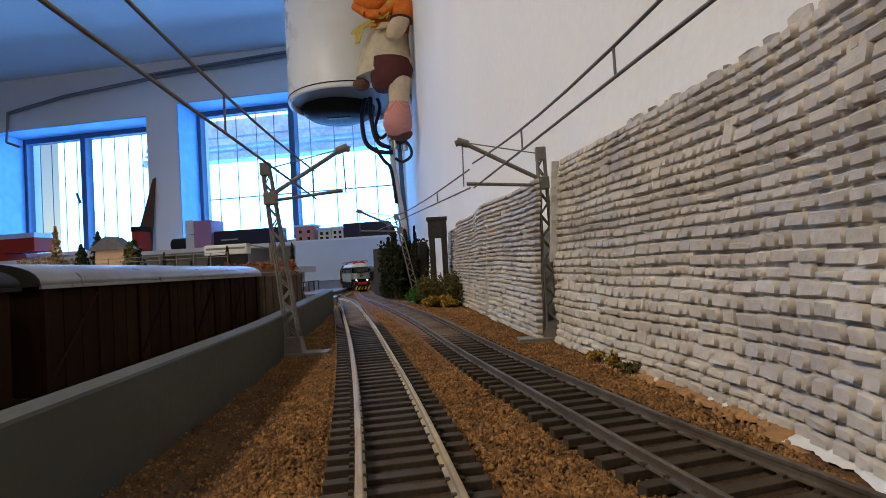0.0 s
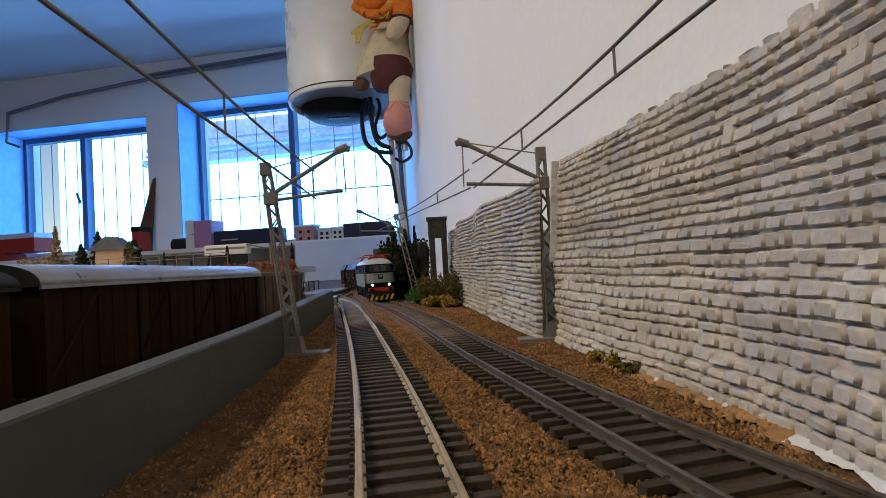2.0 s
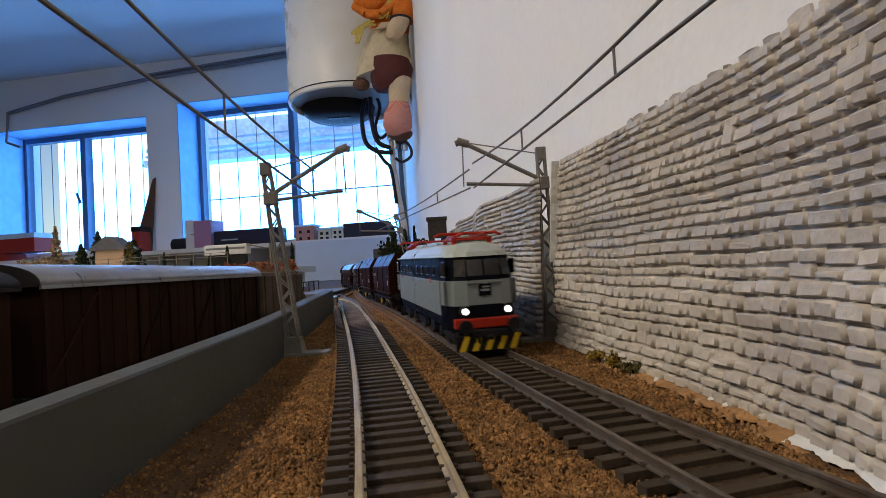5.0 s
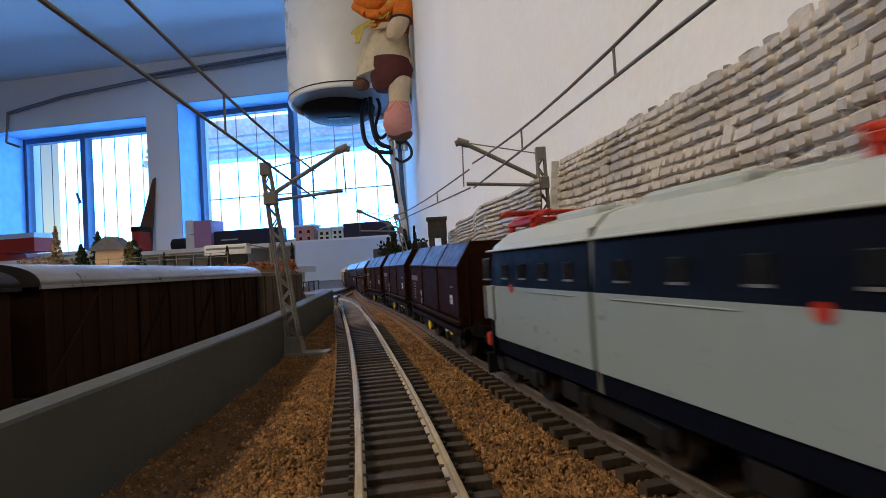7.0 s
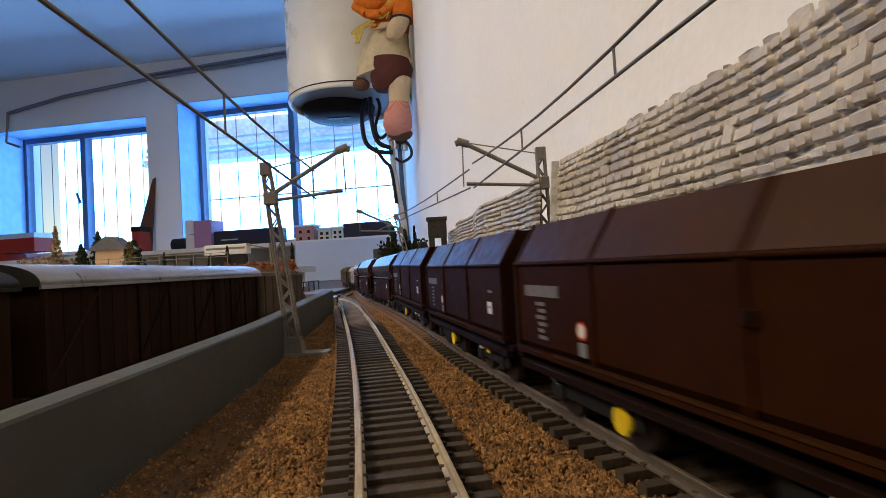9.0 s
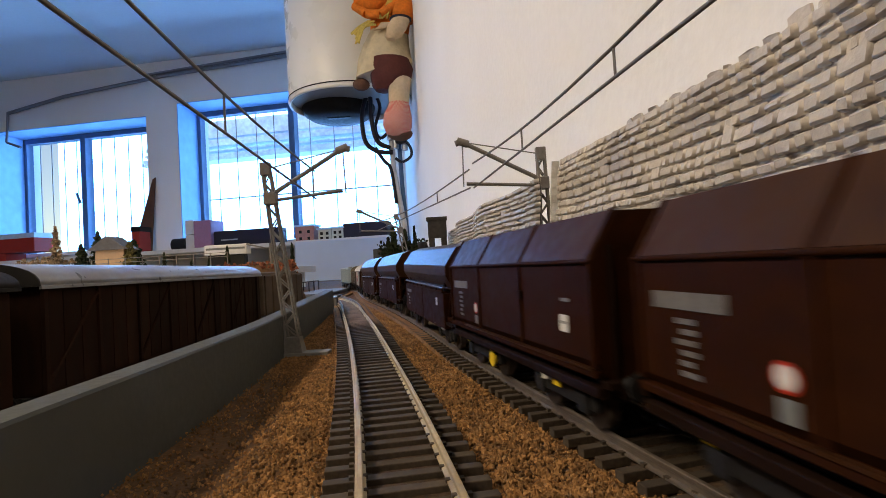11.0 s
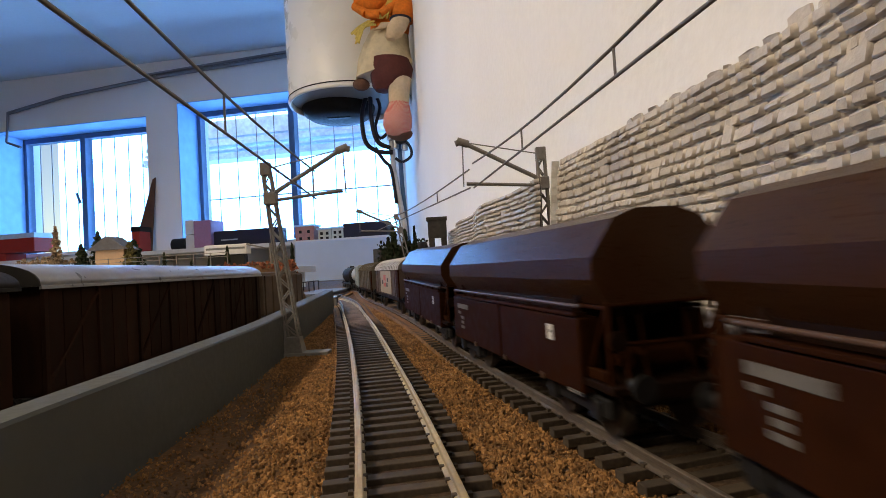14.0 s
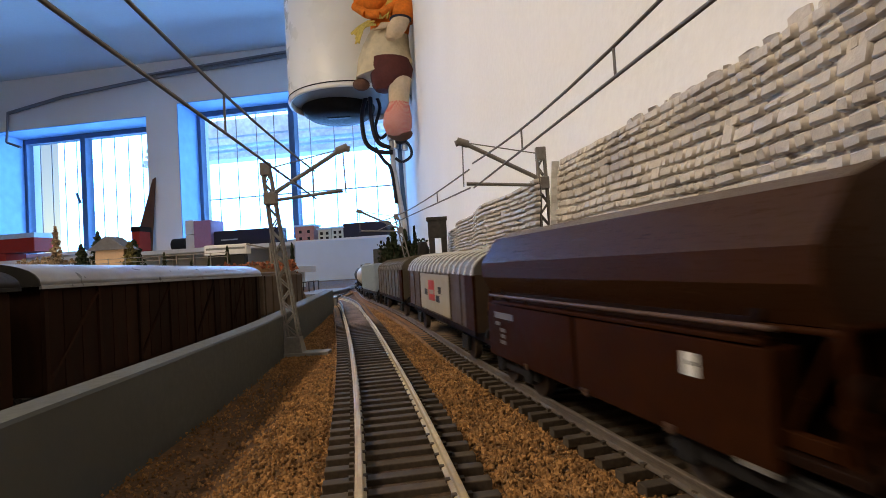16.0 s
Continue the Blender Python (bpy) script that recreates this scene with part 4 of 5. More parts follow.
    part("brake_handle", Shape().tube((-13.4, -h + 30, 8), (-13.4, -h + 30, 9.6), 1.2, 8), PALE, t)
    return t


def saddle_hopper(length, label):
    """A self-discharging bulk wagon: shiny sloped top over an inset waist, straight lower box, open ends."""
    t = thing("bulk_wagon", label, "freight wagon", "dark bulk wagons")
    h = length / 2
    up = [(-12.0, 26.5), (12.0, 26.5), (14.9, 31.5), (14.9, 35.8), (9.8, 43.0), (4.6, 44.9), (-4.6, 44.9), (-9.8, 43.0), (-14.9, 35.8), (-14.9, 31.5)]
    part("upper_body", Shape().prism(up, -h + 3.5, h - 3.5), BROWN_GLOSS, t, "glossy dark brown sloped roof")
    part("waist", Shape().box(-12.5, 12.5, -h + 14, h - 14, 23, 27), BROWN_DARK, t)
    for sy in (-1, 1):
        part("end_slope", Shape().add([(-13, sy * (h - 7), 36), (13, sy * (h - 7), 36), (13, sy * (h - 24), 14), (-13, sy * (h - 24), 14), (-13, sy * (h - 9), 36), (13, sy * (h - 9), 36), (13, sy * (h - 26), 14), (-13, sy * (h - 26), 14)],
                                      [(0, 1, 2, 3), (4, 5, 6, 7), (0, 1, 5, 4), (1, 2, 6, 5), (2, 3, 7, 6), (3, 0, 4, 7)]), BROWN_DARK, t)
        for sx in (-1, 1):
            part("end_post", Shape().tube((sx * 12.5, sy * (h - 3), 11), (sx * 12.5, sy * (h - 3), 27), 0.6, 6).tube((sx * 12.5, sy * (h - 3), 26), (sx * 12.5, sy * (h - 14), 26), 0.5, 6).tube((sx * 12.5, sy * (h - 3), 27), (sx * 12.5, sy * (h - 12), 11), 0.5, 6), BROWN, t)
            part("ladder", Shape().tube((sx * 9, sy * (h - 2.5), 11), (sx * 9, sy * (h - 6.5), 36), 0.4, 6).tube((sx * 5, sy * (h - 2.5), 11), (sx * 5, sy * (h - 6.5), 36), 0.4, 6), BROWN, t)
        part("brake_cylinder", Shape().tube((-7, sy * (h - 7), 15.5), (7, sy * (h - 7), 15.5), 2.4, 12).tube((-9, sy * (h - 7), 15.5), (-7, sy * (h - 7), 15.5), 1.2, 8), BROWN, t)
        part("hand_wheel", Shape().tube((-11.5, sy * (h - 1.8), 20), (-11.5, sy * (h - 1.3), 20), 1.9, 14), BROWN_DARK, t)
        for z in (19, 26.5):
            part("end_rail", Shape().tube((-12.5, sy * (h - 3), z), (12.5, sy * (h - 3), z), 0.5, 6), BROWN, t)
        for x0, x1 in ((-13.2, -11.8), (11.8, 13.2)):
            part("end_frame", Shape().box(x0, x1, min(sy * (h - 15), sy * (h - 4)), max(sy * (h - 15), sy * (h - 4)), 12, 14, 0.2), BROWN, t)
        part("end_platform", Shape().box(-14, 14, min(sy * h, sy * (h - 16)), max(sy * h, sy * (h - 16)), 10.4, 11.8, 0.2), BROWN_DARK, t)
    for sx in (-1, 1):
        for a, b in ((-h + 11, -0.6), (0.6, h - 6)):
            x0, x1 = sorted((sx * 10, sx * 14.6))
            part("lower_flap", Shape().box(x0, x1, a, b, 8.4, 23.8, 0.4), BROWN, t)
        part("walkway_rail", Shape().tube((sx * 14.8, -h + 10, 26.2), (sx * 14.8, h - 10, 26.2), 0.45, 6), STEEL_BROWN, t)
        part("walkway", Shape().box(min(sx * 12, sx * 15.0), max(sx * 12, sx * 15.0), -h + 12, h - 12, 23.9, 24.7, 0.2), BROWN, t)
        for k in range(9):
            y = -h + 12 + (length - 24) * k / 8
            part("rail_post", Shape().tube((sx * 14.7, y, 24.2), (sx * 14.7, y, 26.2), 0.3, 5), BROWN, t)
        x = sx * 14.66
        mark(t, sx, x, h - 19.5, 20.6, 14.0, 1.7, 1, PRINT)
        for k in range(4):
            mark(t, sx, x, h - 14.5 - (k > 0) * 4.0, 18.2 - 1.7 * k, (3.4, 4.0, 3.2, 4.4)[k], 1.0, 1, PRINT)
        mark(t, sx, x, -h + 25, 19.6, 3.0, 3.4, 1)
        mark(t, sx, x + sx * 0.03, -h + 24.6, 19.8, 1.6, 0.6, 1, LOCO_GREYD)
        # short pale strip, a reflection on the flap edge put into colour
        part("flap_lip", Shape().box(min(sx * 14.4, sx * 15.0), max(sx * 14.4, sx * 15.0), -h + 11, -h + 17, 8.3, 8.9), PRINT, t, "pale strip painted as an edge reflection")
        for k in (-30, -4, 26):
            part("hinge", Shape().box(min(sx * 14.4, sx * 15.1), max(sx * 14.4, sx * 15.1), k - 0.8, k + 0.8, 8.2, 9.6, 0.2), STEEL_BROWN, t)
    part("solebar", Shape().box(-9.5, 9.5, -h, h, 8.4, 11, 0.4), BROWN_DARK, t)
    bogie(t, -h + 20, 20)
    bogie(t, h - 20, 20)
    buffers(t, h)
    return t


PRINT = mat("grey_print_on_brown", (0.13, 0.125, 0.12), 0.6, scale=300, vary=0.35)
# the body brown lightened, as the roof slopes catch the overhead light
BROWN_ROOF = mat("top_lit_brown_roof", (0.038, 0.0140, 0.0055), 0.45, scale=70, vary=0.25, spec=0.10)
BROWN_GLOSS = mat("glossy_dark_brown", (0.033, 0.0125, 0.0045), 0.34, scale=420, vary=0.10, spec=0.17)
STEEL_BROWN = mat("rubbed_brown_rail", (0.10, 0.060, 0.042), 0.4, 0.3, scale=150, vary=0.2)
BEIGE = mat("brown_grey_panels", (0.070, 0.048, 0.033), 0.55, scale=60, vary=0.1)
OLIVE = mat("olive_grey_panels", (0.075, 0.065, 0.046), 0.55, scale=60, vary=0.15)
CREAM = mat("cream_poster", (0.32, 0.285, 0.21), 0.5, scale=60, vary=0.06)
RIB_PALE = mat("pale_grey_roof", (0.12, 0.112, 0.10), 0.5, scale=60, vary=0.15)
RIB_ROOF = mat("grey_ribbed_roof", (0.10, 0.088, 0.066), 0.5, 0.1, scale=60, vary=0.15)
PALEBLUE = mat("pale_blue_box", (0.26, 0.32, 0.36), 0.5, scale=60, vary=0.08)
TANK_W = mat("off_white_tank", (0.36, 0.36, 0.34), 0.4, scale=60, vary=0.1)


def sliding_wall_van(length, label, wall, poster):
    t = thing("sliding_wall_van", label, "freight wagon", "sliding wall vans")
    h = length / 2
    part("body", Shape().box(-13.6, 13.6, -h + 2, h - 2, 12.4, 32.4, 0.4), wall, t)
    arc = [(-13.9 * math.cos(a), 32.4 + 8.6 * math.sin(a)) for a in [math.pi * k / 12 for k in range(13)]]
    part("roof", Shape().prism(arc[::-1], -h + 2, h - 2), RIB_PALE if poster else RIB_ROOF, t, "barrel roof with ribs paled for glare" if poster else "olive ribbed barrel roof")
    # the poster van's ribs are pale to stand in for white glare
    for k in range(17):
        y = -h + 4 + (length - 8) * k / 16
        pts = [(-14.2 * math.cos(a), y, 32.2 + 8.9 * math.sin(a)) for a in [math.pi * j / 8 for j in range(9)]]
        part("roof_rib", Shape().pipe(pts, 0.45, 5), PALE if poster else RIB_ROOF, t)
    for sx in (-1, 1):
        for k in range(9):
            y = -h + 4 + (length - 8) * k / 8
            x0, x1 = sorted((sx * 13.5, sx * 14.1))
            part("wall_rib", Shape().box(x0, x1, y - 0.4, y + 0.4, 12.6, 32.2, 0.1), wall, t)
        x0, x1 = sorted((sx * 13.2, sx * 14.3))
        part("sill", Shape().box(x0, x1, -h + 2, h - 2, 11.4, 13.0, 0.2), BROWN_DARK, t)
        part("end_panel", Shape().box(x0, x1, -h + 2, -h + 13, 13, 32, 0.2), BROWN, t)
        if poster:
            x0, x1 = sorted((sx * 14.0, sx * 14.35))
            part("poster", Shape().box(x0, x1, -h + 38, h - 44, 14, 31.4, 0.05), CREAM, t, "cream advertising panel with a red patch")
            xx = sx * 14.42
            part("poster_patch", Shape().box(min(xx, sx * 14.3), max(xx, sx * 14.3), -6, 8, 19, 28.5), RED, t)
            for k, (a, b) in enumerate(((-16, -9), (11, 18), (-20, -14))):
                part("poster_mark", Shape().box(min(xx, sx * 14.3), max(xx, sx * 14.3), a, b, 19 + 2 * k, 22 + 2 * k), DARK, t)
            part("poster_mark", Shape().box(min(xx + sx * 0.06, sx * 14.3), max(xx + sx * 0.06, sx * 14.3), -4, 6, 22, 24), CREAM, t)
    part("solebar", Shape().box(-11, 11, -h, h, 9, 12.4, 0.3), DARK, t)
    for y in (-h + 24, h - 24):
        wheelset(t, y)
        part("axle_guard", Shape().box(-12.4, -10.8, y - 4, y + 4, 3.6, 9.2, 0.4).box(10.8, 12.4, y - 4, y + 4, 3.6, 9.2, 0.4), DARK, t)
    buffers(t, h)
    return t


def container_wagon(length, label):
    t = thing("container_wagon", label, "freight wagon")
    h = length / 2
    part("deck", Shape().box(-13, 13, -h, h, 9.5, 12.2, 0.4), DARK, t)
    c = part("container", Shape().box(-13.6, 13.6, -h + 4, h - 4, 12.2, 39, 0.5), PALEBLUE, t, "pale blue-grey container")
    for sx in (-1, 1):
        for k in range(24):
            y = -h + 6 + (length - 12) * k / 23
            x0, x1 = sorted((sx * 13.5, sx * 14.1))
            part("corrugation", Shape().box(x0, x1, y - 0.8, y + 0.8, 13, 38.2, 0.2), PALEBLUE, c)
    bogie(t, -h + 20, 20)
    bogie(t, h - 20, 20)
    buffers(t, h)
    return t


def tank_wagon(length, label, m):
    t = thing("tank_wagon", label, "freight wagon")
    h = length / 2
    part("underframe", Shape().box(-11, 11, -h, h, 9.2, 12, 0.4), DARK, t)
    tk = Shape()
    n = 24
    prof = [(0.2, -h + 5), (8, -h + 5.6), (12.4, -h + 8), (13.2, -h + 11), (13.2, h - 11), (12.4, h - 8), (8, h - 5.6), (0.2, h - 5)]
    v = [(r * math.cos(2 * math.pi * i / n), y, 26 + r * math.sin(2 * math.pi * i / n)) for r, y in prof for i in range(n)]
    tk.add(v, [(k * n + i, k * n + (i + 1) % n, (k + 1) * n + (i + 1) % n, (k + 1) * n + i) for k in range(len(prof) - 1) for i in range(n)], True)
    tb = part("tank", tk, m, t)
    part("dome", Shape().tube((0, 0, 38), (0, 0, 42), 4, 16), m, tb)
    for y in (-h + 22, h - 22):
        part("saddle", Shape().box(-10, 10, y - 3, y + 3, 11.6, 17, 0.4), DARK, t)
    part("walkway", Shape().box(-3, 3, -h + 8, h - 8, 39.4, 40.2), DARK, tb)
    bogie(t, -h + 20, 20)
    bogie(t, h - 20, 20)
    buffers(t, h)
    return t


# ---- parked wagons behind the kerb ----
def parked_x(y):
    return -98.0 - 0.07 * (y - 100)


PARK_DIR = math.degrees(math.atan2(0.07, 1))


def parked_van(y0, y1, eave, top, roof_m, label, wood):
    ym, h = (y0 + y1) / 2, (y1 - y0) / 2 * 1.0024
    t = thing("parked_van", label, "freight wagon", "parked wagons", at=place(parked_x(ym) - 15.5, ym, rise(ym), 0, 0, PARK_DIR))
    part("body", Shape().box(-14.9, 14.9, -h + 2, h - 2, 13, eave, 0.3), wood, t)
    n = max(6, int(2 * h / 8))
    wide = Shape().box(-0.3, 0.3, -(h - 2) / n * 0.94, (h - 2) / n * 0.94, 0, eave - 15).mesh("plank", wood)
    for k in range(n):
        y = -h + 2 + (2 * h - 4) * (k + 0.5) / n
        part("plank", wide, wood, t, at=place(15.1, y, 14))
        if k % 3 == 0:
            part("upright", Shape().box(15.2, 16.2, y - (h - 2) / n - 0.7, y - (h - 2) / n + 0.7, 13, eave - 0.4, 0.15), wood, t)
    for k in range(0, n - 3, 6):
        a, b = -h + 2 + (2 * h - 4) * k / n, -h + 2 + (2 * h - 4) * (k + 3) / n
        part("brace", Shape().tube((15.7, a, 15), (15.7, b, eave - 2), 0.5, 5), wood, t)
    arc = [(-16.4 * math.cos(a), eave + (top - eave) * math.sin(a) ** 0.8) for a in [math.pi * k / 16 for k in range(17)]]
    part("roof", Shape().prism(arc[::-1], -h, h, smooth=True), roof_m, t, "barrel roof")
    part("roof_edge", Shape().box(15.9, 16.6, -h, h, eave - 0.7, eave + 0.2, 0.1), roof_m, t)
    part("end_fascia", Shape().prism(arc[::-1], -h - 0.5, -h), DARK, t)
    part("solebar", Shape().box(-12, 12, -h, h, 9, 13, 0.3), DARK, t)
    for y in (-h + 25, h - 25):
        wheelset(t, y)
    buffers(t, h)
    return t


parked_van(131, 332, 40.4, 46.8, SILVER_ROOF, "dark brown planked van with silver barrel roof", PARKED_WOOD)
parked_van(-78, 124, 40.4, 46.0, DARK, "dark brown planked van with black barrel roof", PARKED_WOOD)
OLD = mat("weathered_umber", (0.10, 0.070, 0.050), 0.8, scale=60, vary=0.3)
ps = thing("parked_wagon", "weathered umber open wagon parked behind the kerb", "freight wagon", "parked wagons", at=place(parked_x(405) - 15.5, 405, rise(405), 0, 0, PARK_DIR))
part("body", Shape().box(-14.5, 14.5, -64, 64, 12, 38.0, 1.2), OLD, ps)
part("load", Shape().box(-11, 11, -60, 60, 37, 40.0, 1.6), OLD, ps)
for k in range(7):
    part("upright", Shape().box(14.4, 15.4, -60 + 20 * k - 0.8, -60 + 20 * k + 0.8, 12, 37.4, 0.2), OLD, ps)
part("solebar", Shape().box(-12, 12, -66, 66, 9, 12, 0.3), DARK, ps)
for y in (-42, 42):
    wheelset(ps, y)
track("parking_track", "track of the parked wagons behind the kerb", lambda y: parked_x(y) - 15.5, lambda y: 16.5, RAIL_DULL, -80, 900, (60, 520), DARKBED)

# ---- water heater on the wall ----
HEATER_DARK = mat("black_heater_plastic", (0.010, 0.011, 0.013), 0.55, scale=30, vary=0.3, spec=0.12)
ENAMEL = mat("white_enamel", (0.80, 0.82, 0.79), 0.3, scale=3, vary=0.03)
bo = thing("water_heater", "large white enamelled wall water heater seen from below", "water heater", at=place(-297, 1900, 632))
part("tank", Shape().turn([(213, 4), (214, 40), (214, 760), (120, 790), (0.5, 800)], 64), ENAMEL, bo)
part("rim", Shape().turn([(205, 14), (205, -3), (209, -6), (214, -4), (216.5, 4), (214, 12)], 64), ENAMEL, bo)
part("rim_joint", Shape().turn([(216.5, 9), (217.2, 11), (216.5, 13)], 64), HEATER_DARK, bo, "dark joint above the rim")
# dark grey disc whose blue tint stands in for daylight reflected from below
part("underside", Shape().turn([(0.5, 14), (206, 12)], 64), mat("blue_lit_grey", (0.20, 0.22, 0.25), 0.55, 0.2, scale=12, vary=0.15), bo, "grey underside with blue light in its colour")
part("base_cover", Shape().turn([(0.5, -30), (60, -31), (104, -27), (124, -14), (132, 2), (134, 13)], 40, (-58, 76, 0)), HEATER_DARK, bo, "black plastic base cover")
part("cover_flap", Shape().box(-96, -10, 30, 90, -38, -30, 2, Matrix.Rotation(0.12, 4, "X")), HEATER_DARK, bo)
part("bracket", Shape().box(60, 226, -20, 20, 500, 540, 3).box(60, 226, -20, 20, 200, 240, 3), ENAMEL, bo)


# ---- the train ----
TRAIN = []
lo = locomotive()
TRAIN.append((lo, 688.0, 164.0))
a1 = roof_hopper(119.0, "oxide brown closed hopper wagon with printed sides")
a2 = copy_thing(a1, pose(0, 0, 0))
a3 = copy_thing(a1, pose(0, 0, 0))
TRAIN += [(a1, 856.5, 119.0), (a2, 981.0, 119.0), (a3, 1104.5, 119.0)]
b1 = saddle_hopper(121.0, "dark brown bulk wagon with a glossy sloped roof")
b2 = copy_thing(b1, pose(0, 0, 0))
b3 = copy_thing(b1, pose(0, 0, 0))
TRAIN += [(b1, 1227.0, 121.0), (b2, 1366.5, 121.0), (b3, 1496.5, 121.0)]
TRAIN.append((sliding_wall_van(146.0, "brown planked sliding wall van with cream poster", BEIGE, True), 1640.0, 146.0))
TRAIN.append((sliding_wall_van(140.0, "olive grey weathered sliding wall van", OLIVE, False), 1796.0, 140.0))
TRAIN.append((container_wagon(126.0, "flat wagon with a pale blue container"), 1942.0, 126.0))
TRAIN.append((tank_wagon(110.0, "off-white tank wagon on a dark frame", TANK_W), 2073.0, 110.0))
TRAIN.append((tank_wagon(110.0, "black tank wagon at the end of the train", DARK), 2196.0, 110.0))


# ---- more shapes ----
def ball(s, c, rx, ry, rz, n=14):
    m = n // 2
    v = [(c[0] + rx * math.sin(math.pi * j / m) * math.cos(2 * math.pi * i / n), c[1] + ry * math.sin(math.pi * j / m) * math.sin(2 * math.pi * i / n), c[2] + rz * math.cos(math.pi * j / m)) for j in range(m + 1) for i in range(n)]
    return s.add(v, [(j * n + i, j * n + (i + 1) % n, (j + 1) * n + (i + 1) % n, (j + 1) * n + i) for j in range(m) for i in range(n)], True)


def stack(s, rings, n=20, ripple=0.0):
    """Ellipses (z, x, y, rx, ry) joined from one to the next; ripple: folds round the rim."""
    v = []
    for k, (z, x, y, rx, ry) in enumerate(rings):
        for i in range(n):
            a = 2 * math.pi * i / n
            f = 1 + ripple * math.sin(a * 6 + k) * (k / len(rings))
            v.append((x + rx * f * math.cos(a), y + ry * f * math.sin(a), z))
    s.add(v, [(j * n + i, j * n + (i + 1) % n, (j + 1) * n + (i + 1) % n, (j + 1) * n + i) for j in range(len(rings) - 1) for i in range(n)], True)
    s.add(v[:n], [tuple(range(n))])
    return s.add(v[-n:], [tuple(range(n))[::-1]])


def many(name, pieces, label, category, at):
    """One mesh in several materials."""
    me = bpy.data.meshes.new(name)
    v, f, mi, sm = [], [], [], []
    for k, (s, m) in enumerate(pieces):
        f += [tuple(i + len(v) for i in g) for g in s.f]
        v += [(a * MM, b * MM, c * MM) for a, b, c in s.v]
        mi += [k] * len(s.f)
        sm += s.smooth
        me.materials.append(m)
    me.from_pydata(v, [], f)
    me.polygons.foreach_set("material_index", mi)
    me.polygons.foreach_set("use_smooth", sm)
    bm = bmesh.new()
    bm.from_mesh(me)
    bmesh.ops.recalc_face_normals(bm, faces=bm.faces)
    bm.to_mesh(me)
    bm.free()
    ob = new(name, me)
    ob.matrix_basis = at
    return tagged(ob, label, category)


# ---- rag doll that hangs on the wall beside the heater ----
SKIN_CLOTH = mat("cream_cotton", (0.62, 0.50, 0.36), 0.9, scale=30, vary=0.12, bump=2.0)
SKIRT_CLOTH = mat("ivory_cotton", (0.62, 0.55, 0.40), 0.9, scale=18, vary=0.14, bump=4.0)
ORANGE = mat("orange_knit", (0.72, 0.20, 0.03), 0.9, scale=30, vary=0.25, bump=3.0)
MAROON = mat("maroon_cotton", (0.10, 0.035, 0.035), 0.9, scale=30, vary=0.2, bump=2.0)
YARN = mat("yellow_yarn", (0.62, 0.50, 0.14), 0.95, scale=60, vary=0.3, bump=2.0)
NAVY_CLOTH = mat("dark_navy_cotton", (0.03, 0.03, 0.05), 0.9, scale=30, vary=0.2)
SHOE = mat("brown_felt", (0.13, 0.07, 0.05), 0.9, scale=40, vary=0.2)
CHECK = bpy.data.materials.new("red_gingham")
CHECK.use_nodes = True
cn, cl = CHECK.node_tree.nodes, CHECK.node_tree.links
ct, ck, cm = cn.new("ShaderNodeTexCoord"), cn.new("ShaderNodeTexChecker"), cn.new("ShaderNodeMapping")
ck.inputs["Color1"].default_value, ck.inputs["Color2"].default_value, ck.inputs["Scale"].default_value = (0.55, 0.10, 0.08, 1), (0.62, 0.42, 0.36, 1), 230.0
cl.new(ct.outputs["Object"], cm.inputs["Vector"])
cl.new(cm.outputs[0], ck.inputs["Vector"])
cl.new(ck.outputs[0], cn["Principled BSDF"].inputs["Base Color"])
cn["Principled BSDF"].inputs["Roughness"].default_value = 0.9
o1, sk, mr, cr, gi, yn, shoe, cuff = (Shape() for _ in range(8))
ball(o1, (-38, -14, 190), 56, 46, 54, 20)
o1.pipe([(-88, -26, 168), (-50, -52, 132), (-10, -58, 128), (34, -50, 158), (60, -36, 196)], 13, 10)
stack(o1, [(84, 12, 0, 56, 42), (120, 14, 0, 60, 46), (160, 18, 0, 58, 44), (190, 16, 0, 40, 34)], 24)
ball(o1, (60, -40, 142), 38, 36, 42, 18)
ball(cuff, (50, -56, 112), 33, 28, 12, 18)
stack(cr, [(46, 24, -74, 12, 12), (56, 30, -74, 24, 20), (80, 40, -70, 29, 25), (108, 50, -60, 28, 25), (118, 52, -56, 22, 20)], 18)
stack(cr, [(84, -20, -50, 10, 6), (96, 20, -54, 34, 8), (106, 10, -50, 20, 6)], 14)
stack(sk, [(104, 12, 0, 56, 42), (60, 2, 0, 68, 46), (20, -2, 0, 78, 52), (-10, -4, 0, 84, 54), (-26, -5, 0, 87, 56)], 48, 0.07)
sk.v = [(x, y, z + (0.26 * (x + 5) if z < 0 else 0.0)) for x, y, z in sk.v]
stack(mr, [(8, 14, -18, 58, 46), (-20, 20, -18, 64, 52), (-48, 18, -16, 60, 50), (-70, 6, -12, 44, 40), (-82, -4, -8, 24, 24)], 28, 0.04)
stack(cr, [(-136, 42, -22, 29, 29), (-100, 42, -22, 31, 31), (-50, 44, -20, 34, 34)], 22)
stack(gi, [(-226, 40, -24, 22, 26), (-214, 40, -26, 36, 42), (-190, 38, -28, 43, 50), (-160, 38, -26, 41, 46), (-136, 41, -22, 33, 34), (-124, 42, -22, 30, 30)], 28)
ball(shoe, (44, -20, -214), 38, 38, 20, 16)
ball(shoe, (-72, -8, -62), 26, 24, 18, 14)
rk = random.Random(8)
